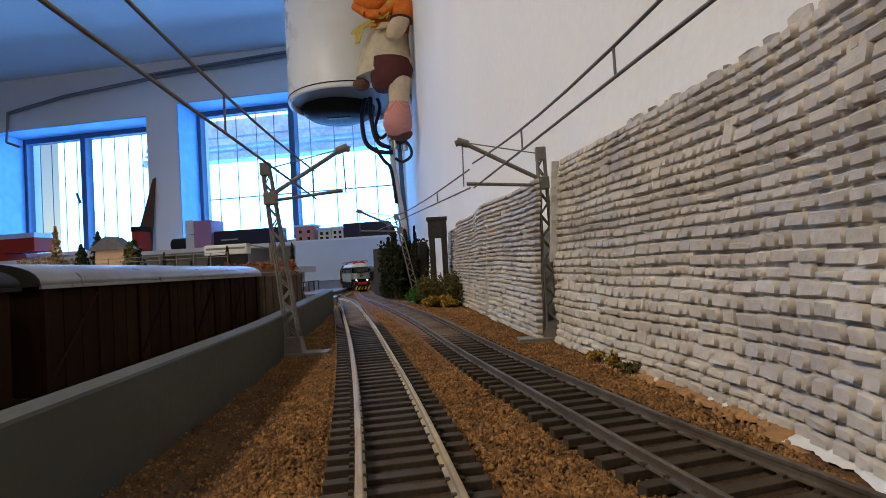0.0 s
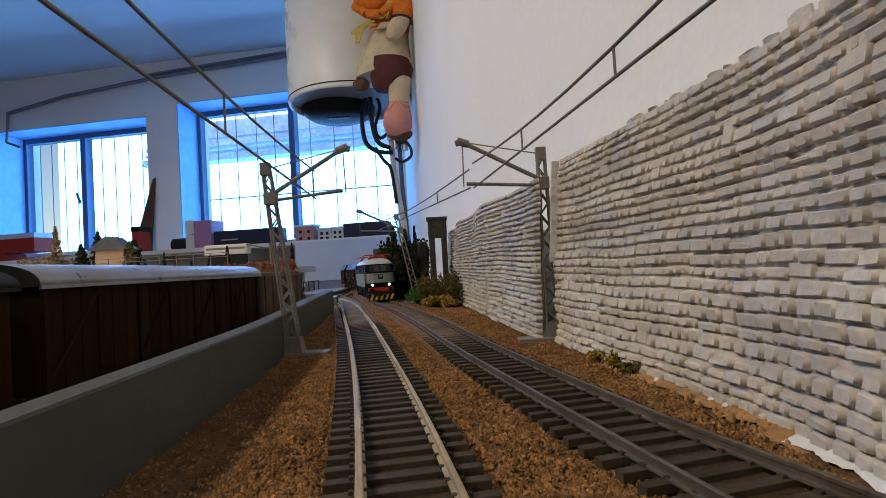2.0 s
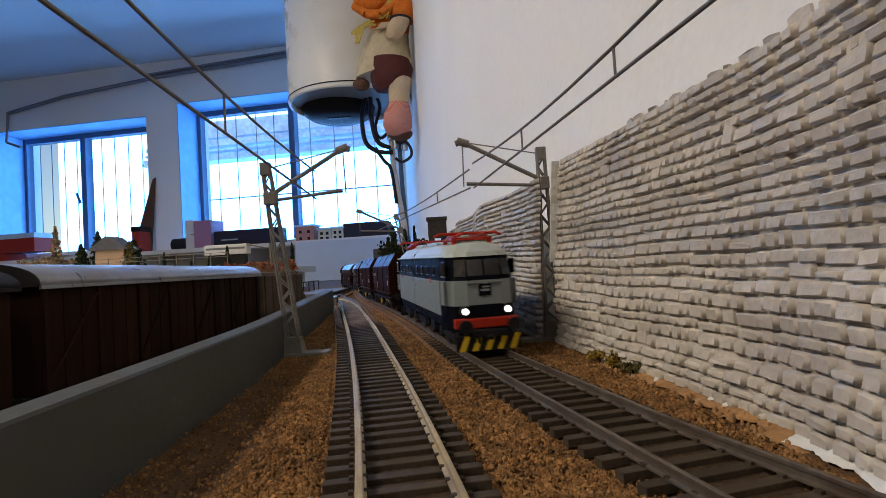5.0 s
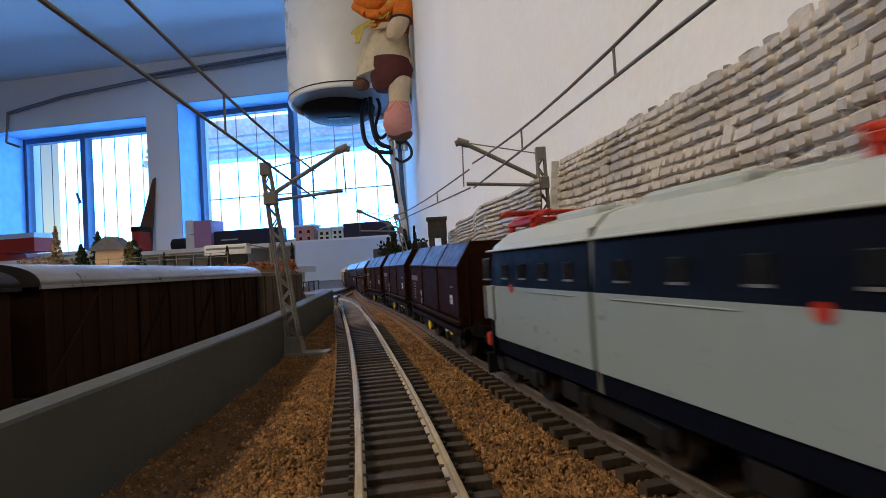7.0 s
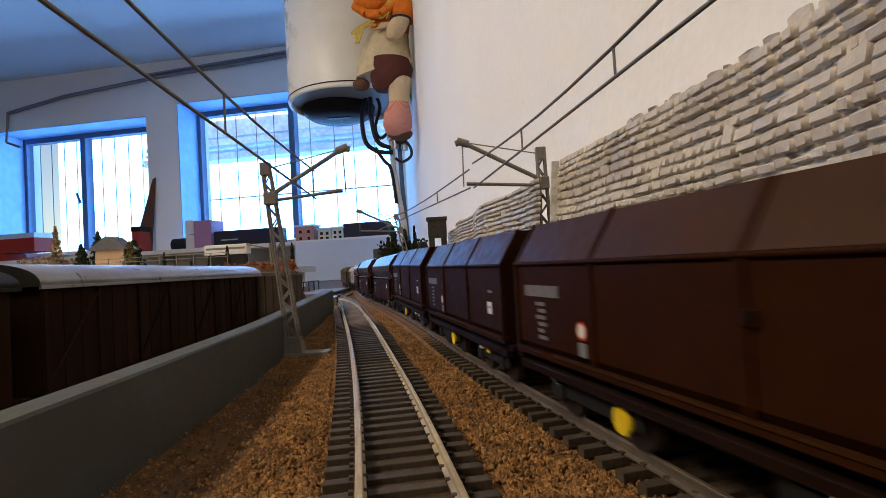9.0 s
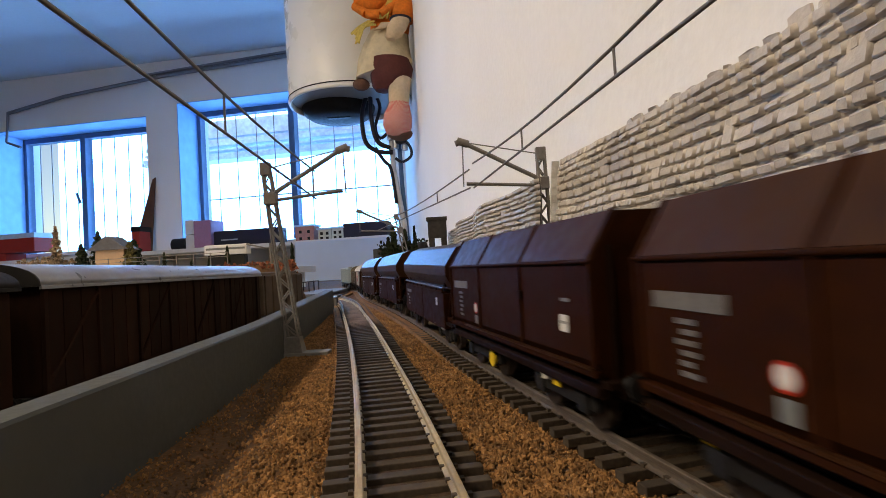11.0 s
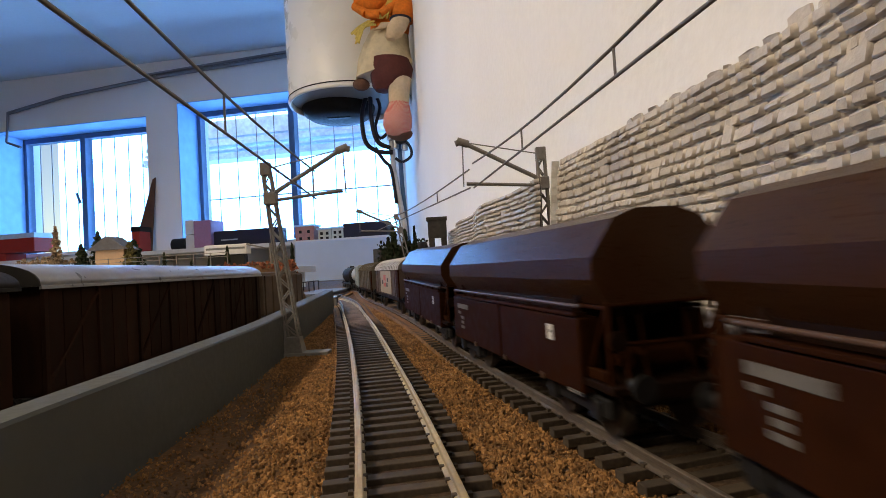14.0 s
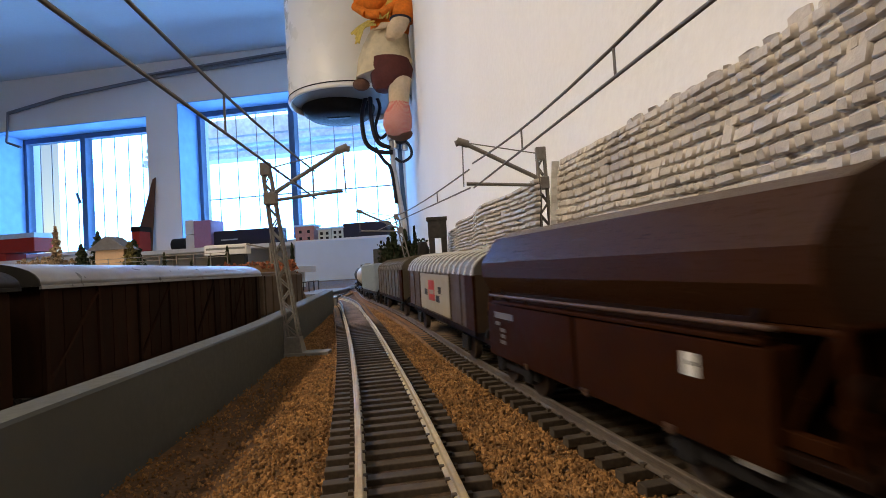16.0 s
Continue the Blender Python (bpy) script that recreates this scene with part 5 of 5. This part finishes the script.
for k in range(14):
    a = rk.uniform(-86, -60)
    yn.pipe([(a + 40, -44, 108 + rk.uniform(-6, 8)), (a + 12, -52, 94 + rk.uniform(-8, 8)), (a + rk.uniform(-14, 4), -50, 62 + rk.uniform(-18, 14))], 3.0, 6)
for k in range(9):
    yn.pipe([(20 + rk.uniform(-8, 8), -52, 170), (14 + rk.uniform(-12, 12), -60, 140), (-6 + rk.uniform(-14, 18), -58, 116)], 3.0, 6)
many("rag_doll", [(o1, ORANGE), (sk, SKIRT_CLOTH), (mr, MAROON), (cr, SKIN_CLOTH), (gi, CHECK), (yn, YARN), (shoe, SHOE), (cuff, NAVY_CLOTH)],
     "cloth rag doll in orange top and ivory skirt", "doll", place(-140, 1600, 653, 0, 3, 0))

# ---- water pipes under the heater ----
HOSE = mat("black_hose", (0.02, 0.022, 0.03), 0.4, scale=30, vary=0.2)
WPIPE = mat("white_water_pipe", (0.55, 0.57, 0.60), 0.4, 0.1, scale=20, vary=0.1)
hs = thing("water_pipes", "black hoses and grey pipes below the water heater", "pipes")


def bend(pts, r, n=6):
    """A round hose through the points."""
    out = []
    p = [Vector(pts[0])] + [Vector(a) for a in pts] + [Vector(pts[-1])]
    for i in range(1, len(p) - 2):
        for k in range(n):
            t = k / n
            a, b, c, d = p[i - 1], p[i], p[i + 1], p[i + 2]
            out.append(0.5 * (2 * b + (c - a) * t + (2 * a - 5 * b + 4 * c - d) * t * t + (3 * b - a - 3 * c + d) * t ** 3))
    out.append(p[-1])
    return Shape().pipe(out, r, 8)


for pts, r in ((((-239, 1880, 654), (-258, 1880, 584), (-251, 1880, 493), (-210, 1880, 455), (-156, 1880, 448)), 8), (((-224, 1870, 646), (-223, 1870, 559), (-207, 1870, 488), (-164, 1870, 462)), 8),
               (((-211, 1890, 666), (-194, 1890, 614), (-214, 1890, 544), (-200, 1890, 503), (-171, 1890, 521)), 6), (((-217, 1880, 467), (-188, 1880, 419), (-166, 1880, 388), (-153, 1880, 267)), 6),
               (((-142, 1870, 505), (-100, 1870, 472), (-91, 1870, 432), (-124, 1870, 410), (-147, 1870, 425)), 5)):
    part("hose", bend(pts, r), HOSE, hs, "black flexible hose")
part("down_pipe", Shape().pipe([(-160, 1890, 498), (-158, 1890, 389), (-130, 1890, 187), (-132, 1890, -51)], 10), WPIPE, hs, "pale grey down pipe")
part("down_pipe", Shape().pipe([(-134, 1900, 491), (-131, 1900, 329), (-122, 1900, 127)], 8), FRAME_M, hs)
part("valve", Shape().box(-70, -30, -18, 18, -14, 14, 4, Matrix.Translation(Vector((-119, 1870, 489)) + Vector((45, 0, 0)))), HOSE, hs)
for q in ((-163, 1880, 508), (-145, 1880, 477), (-113, 1880, 469)):
    part("fitting", Shape().tube(Vector(q) - Vector((0, 0, 16)), Vector(q) + Vector((0, 0, 16)), 11, 10), STEEL, hs)

# ---- shelf under the windows with boxes and small models ----
SHELF = mat("white_shelf_board", (0.66, 0.67, 0.68), 0.6, scale=6, vary=0.05)
sh = thing("window_shelf", "white board shelf below the windows", "shelf")
s = Shape()
wall_box(s, -2900, -215, -330, 2 - 4, 186, 206)
part("board", s, SHELF, sh)
for x in (-2800, -2200, -1600, -1000, -400):
    part("bracket", wall_box(Shape(), x - 12, x + 12, -300, -3, 120, 186), SHELF, sh)


def shelf_box(name, x0, x1, z0, z1, d0, d1, m, label, category, lid=None):
    t = thing(name, label, category)
    s = Shape()
    bm_ = Shape().box(x0, x1, -d1, -d0, z0, z1, 2)
    s.add([on_wall(p[0], p[1], p[2]) for p in bm_.v], bm_.f)
    part("body", s, m, t)
    if lid:
        b2 = Shape().box(x0 - 5, x1 + 5, -d1 - 5, -d0 + 5, z1 - 12, z1 + 16, 2)
        part("lid", Shape().add([on_wall(p[0], p[1], p[2]) for p in b2.v], b2.f), lid, t)
    return t


PINK = mat("mauve_card", (0.34, 0.18, 0.30), 0.6, scale=20, vary=0.1)
WHITE_CARD = mat("white_card", (0.62, 0.62, 0.62), 0.6, scale=20, vary=0.06)
NAVY_CARD = mat("dark_navy_card", (0.022, 0.024, 0.045), 0.5, scale=20, vary=0.1)
RED_CARD = mat("red_card", (0.34, 0.035, 0.025), 0.6, scale=20, vary=0.12)
PALEBLUE_CARD = mat("pale_blue_card", (0.45, 0.60, 0.74), 0.6, scale=20, vary=0.08)
BRICKRED = mat("rose_plaster_model", (0.45, 0.22, 0.18), 0.8, scale=40, vary=0.12)
IVORY = mat("ivory_plaster_model", (0.58, 0.56, 0.46), 0.8, scale=40, vary=0.1)
GREYROOF = mat("slate_model_roof", (0.10, 0.10, 0.11), 0.8, scale=40, vary=0.2)
shelf_box("carton", -1395, -1330, 207, 290, 60, 160, WHITE_CARD, "small white carton with printed side", "box")
shelf_box("carton", -1395, -1345, 294, 372, 60, 160, WHITE_CARD, "small white carton stacked on another", "box")
shelf_box("carton", -1325, -1225, 207, 362, 60, 190, PINK, "mauve cardboard carton on the shelf", "box")
shelf_box("flat_case", -1222, -840, 207, 298, 90, 170, NAVY_CARD, "long dark navy case on the shelf", "box")
shelf_box("flat_case", -500, -262, 207, 292, 60, 150, NAVY_CARD, "long black case on the shelf", "box")
shelf_box("storage_box", -2700, -2310, 260, 352, 60, 190, RED_CARD, "red storage box with pale blue lid", "box", PALEBLUE_CARD)
shelf_box("storage_box", -2700, -2500, 207, 258, 60, 190, RED_CARD, "flat red storage box under another", "box")
shelf_box("red_machine", -1725, -1680, 207, 345, 60, 150, RED_CARD, "red upright box with dark top", "box", DARK)
t = thing("rolled_bag", "black rolled bag lying on the shelf", "bag")
part("body", Shape().tube(on_wall(-1490, -120, 243), on_wall(-1405, -120, 243), 36, 18), DARK, t)
LETTER = mat("grey_print", (0.35, 0.36, 0.38), 0.5, scale=40, vary=0.05)
part("printed_bar", wall_box(Shape(), -1180, -1085, -171.6, -170.4, 245, 252), LETTER, [o for o in bpy.data.objects if o.name == "flat_case"][0])


def model_house(x0, x1, z1, wall_m, label):
    t = thing("model_house", label, "model house", "model houses")
    b2 = Shape().box(x0, x1, -150, -60, 206.5, z1, 1.5)
    part("wall", Shape().add([on_wall(*p) for p in b2.v], b2.f), wall_m, t)
    xm = (x0 + x1) / 2
    part("roof", wall_box(Shape(), x0 - 6, x1 + 6, -156, -54, z1, z1 + 9), PALEBLUE_CARD, t)
    for k in range(2):
        for j in range(2):
            x = x0 + (x1 - x0) * (0.28 + 0.44 * k)
            z = 206 + (z1 - 206) * (0.25 + 0.42 * j)
            part("window", wall_box(Shape(), x - 7, x + 7, -152, -149, z - 8, z + 8), DARK, t)
    return t


model_house(-765, -662, 292, BRICKRED, "small rose plaster model house on the shelf")
model_house(-640, -568, 268, IVORY, "small ivory plaster model house on the shelf")
model_house(-563, -500, 270, IVORY, "small ivory plaster model house on the shelf")
t = thing("leaning_board", "brown triangular board leaning at the window pillar", "board")
s = Shape()
s.add([on_wall(-1800, -60, 207), on_wall(-1680, -60, 207), on_wall(-1672, -8, 660), on_wall(-1690, -8, 650), on_wall(-1800, -50, 207), on_wall(-1680, -50, 207), on_wall(-1672, -3, 660), on_wall(-1690, -3, 650)],
      [(0, 1, 2, 3), (7, 6, 5, 4), (0, 4, 5, 1), (1, 5, 6, 2), (2, 6, 7, 3), (3, 7, 4, 0)])
part("board", s, mat("umber_board", (0.12, 0.065, 0.045), 0.7, scale=20, vary=0.2), t)

# ---- white end board of the layout ----
t = thing("end_board", "white painted backboard at the end of the table", "board")
# white board; its bluish base colour holds the blue daylight on it
part("panel", Shape().box(-700, -150, 2535, 2549, -22, 190, 2), mat("daylight_tinted_board", (0.50, 0.60, 0.74), 0.6, scale=5, vary=0.04), t)

# ---- raised deck of the landscape behind the parked wagons ----
dk = thing("raised_deck", "white edged raised deck of the model landscape", "shelf")
part("board", Shape().box(-1500, -380, 960, 1600, 44, 62, 2), SHELF, dk)
for x, y in ((-1450, 1000), (-1450, 1560), (-740, 1560), (-740, 1000), (-420, 1560), (-420, 1000)):
    part("leg", Shape().box(x - 12, x + 12, y - 12, y + 12, -1000 if x < -760 else -22, 44), SHELF, dk)

LEAF = {}
for nm, c in (("fir", (0.018, 0.026, 0.012)), ("olive", (0.10, 0.085, 0.030)), ("bright", (0.05, 0.16, 0.03)), ("yellow", (0.30, 0.20, 0.035)), ("tan", (0.22, 0.15, 0.09)), ("rust", (0.22, 0.075, 0.04))):
    LEAF[nm] = mat(nm + "_foliage", c, 0.9, scale=150, vary=0.4, piece=0.45)
BARK = mat("bark", (0.07, 0.045, 0.03), 0.9, scale=200, vary=0.3)


def leaves(s, r, n, spot, size):
    for _ in range(n):
        c = Vector(spot(r))
        e = Euler((r.uniform(0, 6.3), r.uniform(0, 6.3), r.uniform(0, 6.3))).to_matrix()
        k = size * r.uniform(0.6, 1.4)
        s.add([c + e @ Vector(v) * k for v in ((1, 0, 0.2), (-0.6, 0.8, 0), (-0.6, -0.8, 0), (0.1, 0, 0.7))], [(0, 1, 2), (0, 3, 1), (1, 3, 2), (2, 3, 0)])
    return s


def conifer(x, y, z, h, w, kind="fir", label="dark green bottle-brush fir tree of the model landscape", seed=1):
    r = random.Random(seed)
    t = thing("fir_tree", label, "tree", "fir trees", at=place(x, y, z))
    part("trunk", Shape().tube((0, 0, -1), (0, 0, h * 0.9), w * 0.06, 7, w * 0.02), BARK, t)

    def spot(r):
        k = r.random() ** 0.8
        tier = 0.75 + 0.25 * math.sin(k * 38)
        a = r.uniform(0, 6.3)
        q = w / 2 * (1 - k) ** 0.8 * tier * math.sqrt(r.uniform(0.2, 1))
        return (q * math.cos(a), q * math.sin(a), h * (0.06 + 0.94 * k))
    part("crown", leaves(Shape(), r, 420, spot, w * 0.07 + 0.5), LEAF[kind], t)
    return t


def shrub(x, y, z, h, w, kind, label, seed, n=500, size=1.3):
    r = random.Random(seed)
    t = thing("shrub", label, "shrub", at=place(x, y, z))
    st = Shape()
    for _ in range(6):
        st.tube((0, 0, -1), (r.uniform(-w, w) / 3, r.uniform(-w, w) / 3, h * r.uniform(0.5, 0.9)), 0.5, 5, 0.2)
    part("stem", st, BARK, t)
    lumps = [(r.uniform(-0.34, 0.34) * w, r.uniform(-0.3, 0.3) * w, h * r.uniform(0.3, 0.72), r.uniform(0.2, 0.36)) for _ in range(7)]

    def spot(r):
        cx, cy, cz, k = r.choice(lumps)
        v = Vector((r.gauss(0, 1), r.gauss(0, 1), r.gauss(0, 1))).normalized() * r.uniform(0.5, 1.0)
        return (cx + v.x * k * w, cy + v.y * k * w, max(0.2, cz + v.z * k * h))
    part("foliage", leaves(Shape(), r, n, spot, size), LEAF[kind], t)
    return t


# conifers on the deck
for i, (x, y, h, w, kind) in enumerate(((-1082, 1500, 150, 55, "tan"), (-835, 1300, 108, 60, "fir"), (-890, 1320, 80, 60, "fir"), (-760, 1320, 82, 80, "fir"), (-700, 1200, 70, 60, "olive"), (-520, 1000, 33, 13, "fir"), (-575, 1010, 24, 12, "fir"),
                                        (-402, 1000, 38, 17, "fir"), (-470, 1000, 16, 9, "fir"), (-437, 1000, 18, 10, "fir"))):
    conifer(x, y, 62, h, w, kind, "small model fir tree on the raised deck" if kind == "fir" else "dry brown model tree on the raised deck", 20 + i)
conifer(-253, 900, 2.6, 90, 22, "fir", "tall dark model fir tree behind the wagon", 44)
for i, (x, y, w) in enumerate(((-1180, 1500, 90), (-1290, 1490, 120), (-1120, 1480, 70), (-950, 1340, 120))):
    shrub(x, y, 62, 75 - 5 * i, w, "tan", "dry tan scrub of the model landscape", 60 + i, 300, 5.0)
t = thing("model_house", "model house with brown pitched roof among the trees", "model house", "model houses", at=place(-742, 1210, 62))
part("wall", Shape().box(-30, 34, -20, 20, -0.5, 58, 0.6), mat("tan_plaster", (0.42, 0.28, 0.17), 0.8, scale=60, vary=0.1), t)
part("roof", Shape().prism([(-44, 56), (44, 56), (4, 86), (-4, 86)], -26, 26), GREYROOF, t)
fn = thing("deck_railing", "thin grey wire railing along the deck", "railing")
for k in range(9):
    part("post", Shape().tube((-640 + 31 * k, 975, 61), (-640 + 31 * k, 975, 88), 1.0, 6), MAST, fn)
for z in (80, 87):
    part("wire", Shape().tube((-640, 975, z), (-390, 975, z), 0.6, 5), MAST, fn)
md = thing("model_signal_gantry", "small grey signal post with a bracket", "signal")
part("post", Shape().tube((-294, 915, 2), (-294, 915, 96), 2.2, 8), MAST, md)
part("arm", Shape().tube((-294, 915, 86), (-335, 915, 96), 1.2, 6), MAST, md)
wv = thing("model_coach", "white model coach standing on the deck edge", "model train", at=place(-425, 1060, 62))
part("body", Shape().box(-42, 42, -12, 12, 24, 44, 2), WHITE_CARD, wv)
part("window_strip", Shape().box(-38, 38, -12.3, 12.3, 34, 38), LOCO_GREYD, wv)
part("stand", Shape().box(-36, 36, -9, 9, -0.2, 24, 1), DARK, wv)
ld = thing("rust_scrub", "rust-red scrub and rubble on the hillside", "shrub", at=place(-236, 690, 2.6))
part("foliage", leaves(Shape(), random.Random(7), 700, lambda r: (r.uniform(-45, 45), r.uniform(-25, 25), 56 * (1 - abs(r.uniform(-1, 1)) ** 2 * 0.3) * r.random() ** 0.3), 3.2), LEAF["rust"], ld)
part("mound", stack(Shape(), [(-3, 0, 0, 60, 40), (20, 0, 0, 52, 34), (40, 0, 0, 40, 26), (52, 0, 0, 20, 12)]), EARTH, ld)

CONCRETE_P = mat("pale_model_concrete", (0.16, 0.165, 0.17), 0.8, scale=40, vary=0.15)

# ---- hillside, gate tower, shrubs and firs by the main track ----
HILL = mat("dark_hill_scatter", (0.035, 0.032, 0.020), 0.95, scale=120, vary=0.5, bump=2.0)
ROCK = mat("grey_model_rock", (0.045, 0.043, 0.043), 0.85, scale=70, vary=0.3, bump=1.0)
t = thing("model_hill", "dark scatter-covered block of hillside", "hill")
part("slope", Shape().add([(-84, 700, 0), (-18, 690, 0), (-26, 800, 0), (-106, 800, 0), (-82, 702, 66), (-22, 694, 72), (-30, 800, 74), (-104, 800, 70)], [(0, 1, 5, 4), (1, 2, 6, 5), (2, 3, 7, 6), (3, 0, 4, 7), (4, 5, 6, 7)]), HILL, t)
part("scrub", leaves(Shape(), random.Random(3), 900, lambda r: (r.uniform(-84, -18), r.uniform(686, 700), r.uniform(2, 76)), 2.4), LEAF["fir"], t)
for i, (x, y, h, w) in enumerate(((-60, 660, 88, 34), (-68, 672, 76, 26), (-46, 665, 84, 30), (-33, 640, 86, 16), (-54, 640, 56, 28), (-30, 650, 62, 26), (-46, 650, 60, 30))):
    conifer(x, y, 2.6, h, w, "fir", "dense dark fir tree beside the main track", 80 + i)
t = thing("gate_tower", "weathered dark stone gate tower of the model landscape", "model tower")
for x0, x1 in ((-15.5, -9.0), (-1.5, 5.0)):
    part("pier", Shape().box(x0, x1, 616, 628, 0, 74, 0.8), ROCK, t)
part("lintel", Shape().box(-16, 5.5, 615.5, 628.5, 72, 92, 0.8), ROCK, t)
part("cornice", Shape().box(-17.5, 6.5, 614, 630, 92, 96, 0.6), ROCK, t)
part("side_rock", stack(Shape(), [(0, -27, 650, 9, 8), (30, -26, 650, 7, 7), (60, -25, 650, 8, 6), (70, -25, 650, 5, 4)], 10, 0.2), ROCK, t)
shrub(-29, 540, 2.4, 20, 22, "bright", "bright green round model shrub", 5, 600, 1.4)
for i, (x, y, h, w, kind) in enumerate(((-2, 505, 36, 36, "olive"), (6, 530, 34, 30, "olive"), (-16, 520, 30, 26, "olive"), (10, 490, 22, 20, "olive"), (-6, 482, 13, 22, "yellow"), (2, 478, 10, 16, "yellow"), (-14, 490, 9, 14, "yellow"))):
    shrub(x, y, 2.4, h, w, kind, "olive brown scrub beside the wall" if kind == "olive" else "yellowish low scrub beside the wall", 90 + i, 520, 1.5)
for i, (x, y, h, w) in enumerate(((58, 192, 7, 9), (60, 180, 4, 8), (57, 205, 5, 8))):
    shrub(x, y, 0, h, w, "yellow" if i != 1 else "olive", "small yellow-green tuft at the wall foot", 110 + i, 160, 0.8)

# pale seams where the wall sheets end
for nm, f, y, lo, hi, lean in (("near", near_base, 257.2, 38, 86, 6.5), ("far", far_base, 366.0, 2, 62, 5.0)):
    t = thing("panel_seam", "pale torn edge strip between two wall sheets", "strip", "wall sheet seams")
    sp = Shape()
    for k in range(12):
        h0, h1 = lo + (hi - lo) * k / 12, lo + (hi - lo) * (k + 1) / 12
        w0, w1 = 0.9 + 0.5 * math.sin(k * 1.7), 0.9 + 0.5 * math.sin((k + 1) * 1.7)
        x0, x1 = f(y) + lean * h0 / 80 - 3.4, f(y) + lean * h1 / 80 - 3.4
        sp.add([(x0, y - w0, h0 + rise(y)), (x0, y + w0, h0 + rise(y)), (x1, y + w1, h1 + rise(y)), (x1, y - w1, h1 + rise(y)), (x0 + 3.6, y - w0, h0 + rise(y)), (x0 + 3.6, y + w0, h0 + rise(y)), (x1 + 3.6, y + w1, h1 + rise(y)), (x1 + 3.6, y - w1, h1 + rise(y))],
               [(0, 1, 2, 3), (7, 6, 5, 4), (0, 3, 7, 4), (1, 5, 6, 2), (0, 4, 5, 1), (3, 2, 6, 7)])
    part("strip", sp, FILLER, t)

# station platform and yard clutter beyond the kerb
pf = thing("model_platform", "pale grey model platform beyond the kerb wall", "platform", at=place(-205, 880, 2.6))
part("slab", Shape().box(-34, 30, -70, 140, -1, 6, 0.8), CONCRETE_P, pf)
part("edge_stone", Shape().box(29.5, 33, -70, 140, 4, 7, 0.4), CONCRETE_P, pf)
for k in range(6):
    part("railing_post", Shape().tube((-30, -60 + 36 * k, 5), (-30, -60 + 36 * k, 24), 0.9, 6), DARK, pf)
part("railing_bar", Shape().tube((-30, -60, 23), (-30, 120, 23), 0.8, 6), DARK, pf)
track("turnout_track", "diverging turnout track at the far end of the yard", lambda y: side_track(y) + 0.0012 * max(0.0, y - 420) ** 1.6, lambda y: 16.4, RAIL_DULL, 420, 820, (430, 700), DARKBED)
bx = thing("relay_box", "small grey trackside relay box", "model box", at=place(-122, 575, 2.6))
part("body", Shape().box(-6, 6, -5, 5, -0.5, 9, 0.5), CONCRETE_P, bx)
part("lid", Shape().box(-6.6, 6.6, -5.6, 5.6, 9, 10.2, 0.3), GREYROOF, bx)


def motions():
    for vehicle, middle, length in TRAIN:
        ride(vehicle, middle, length)


motions()
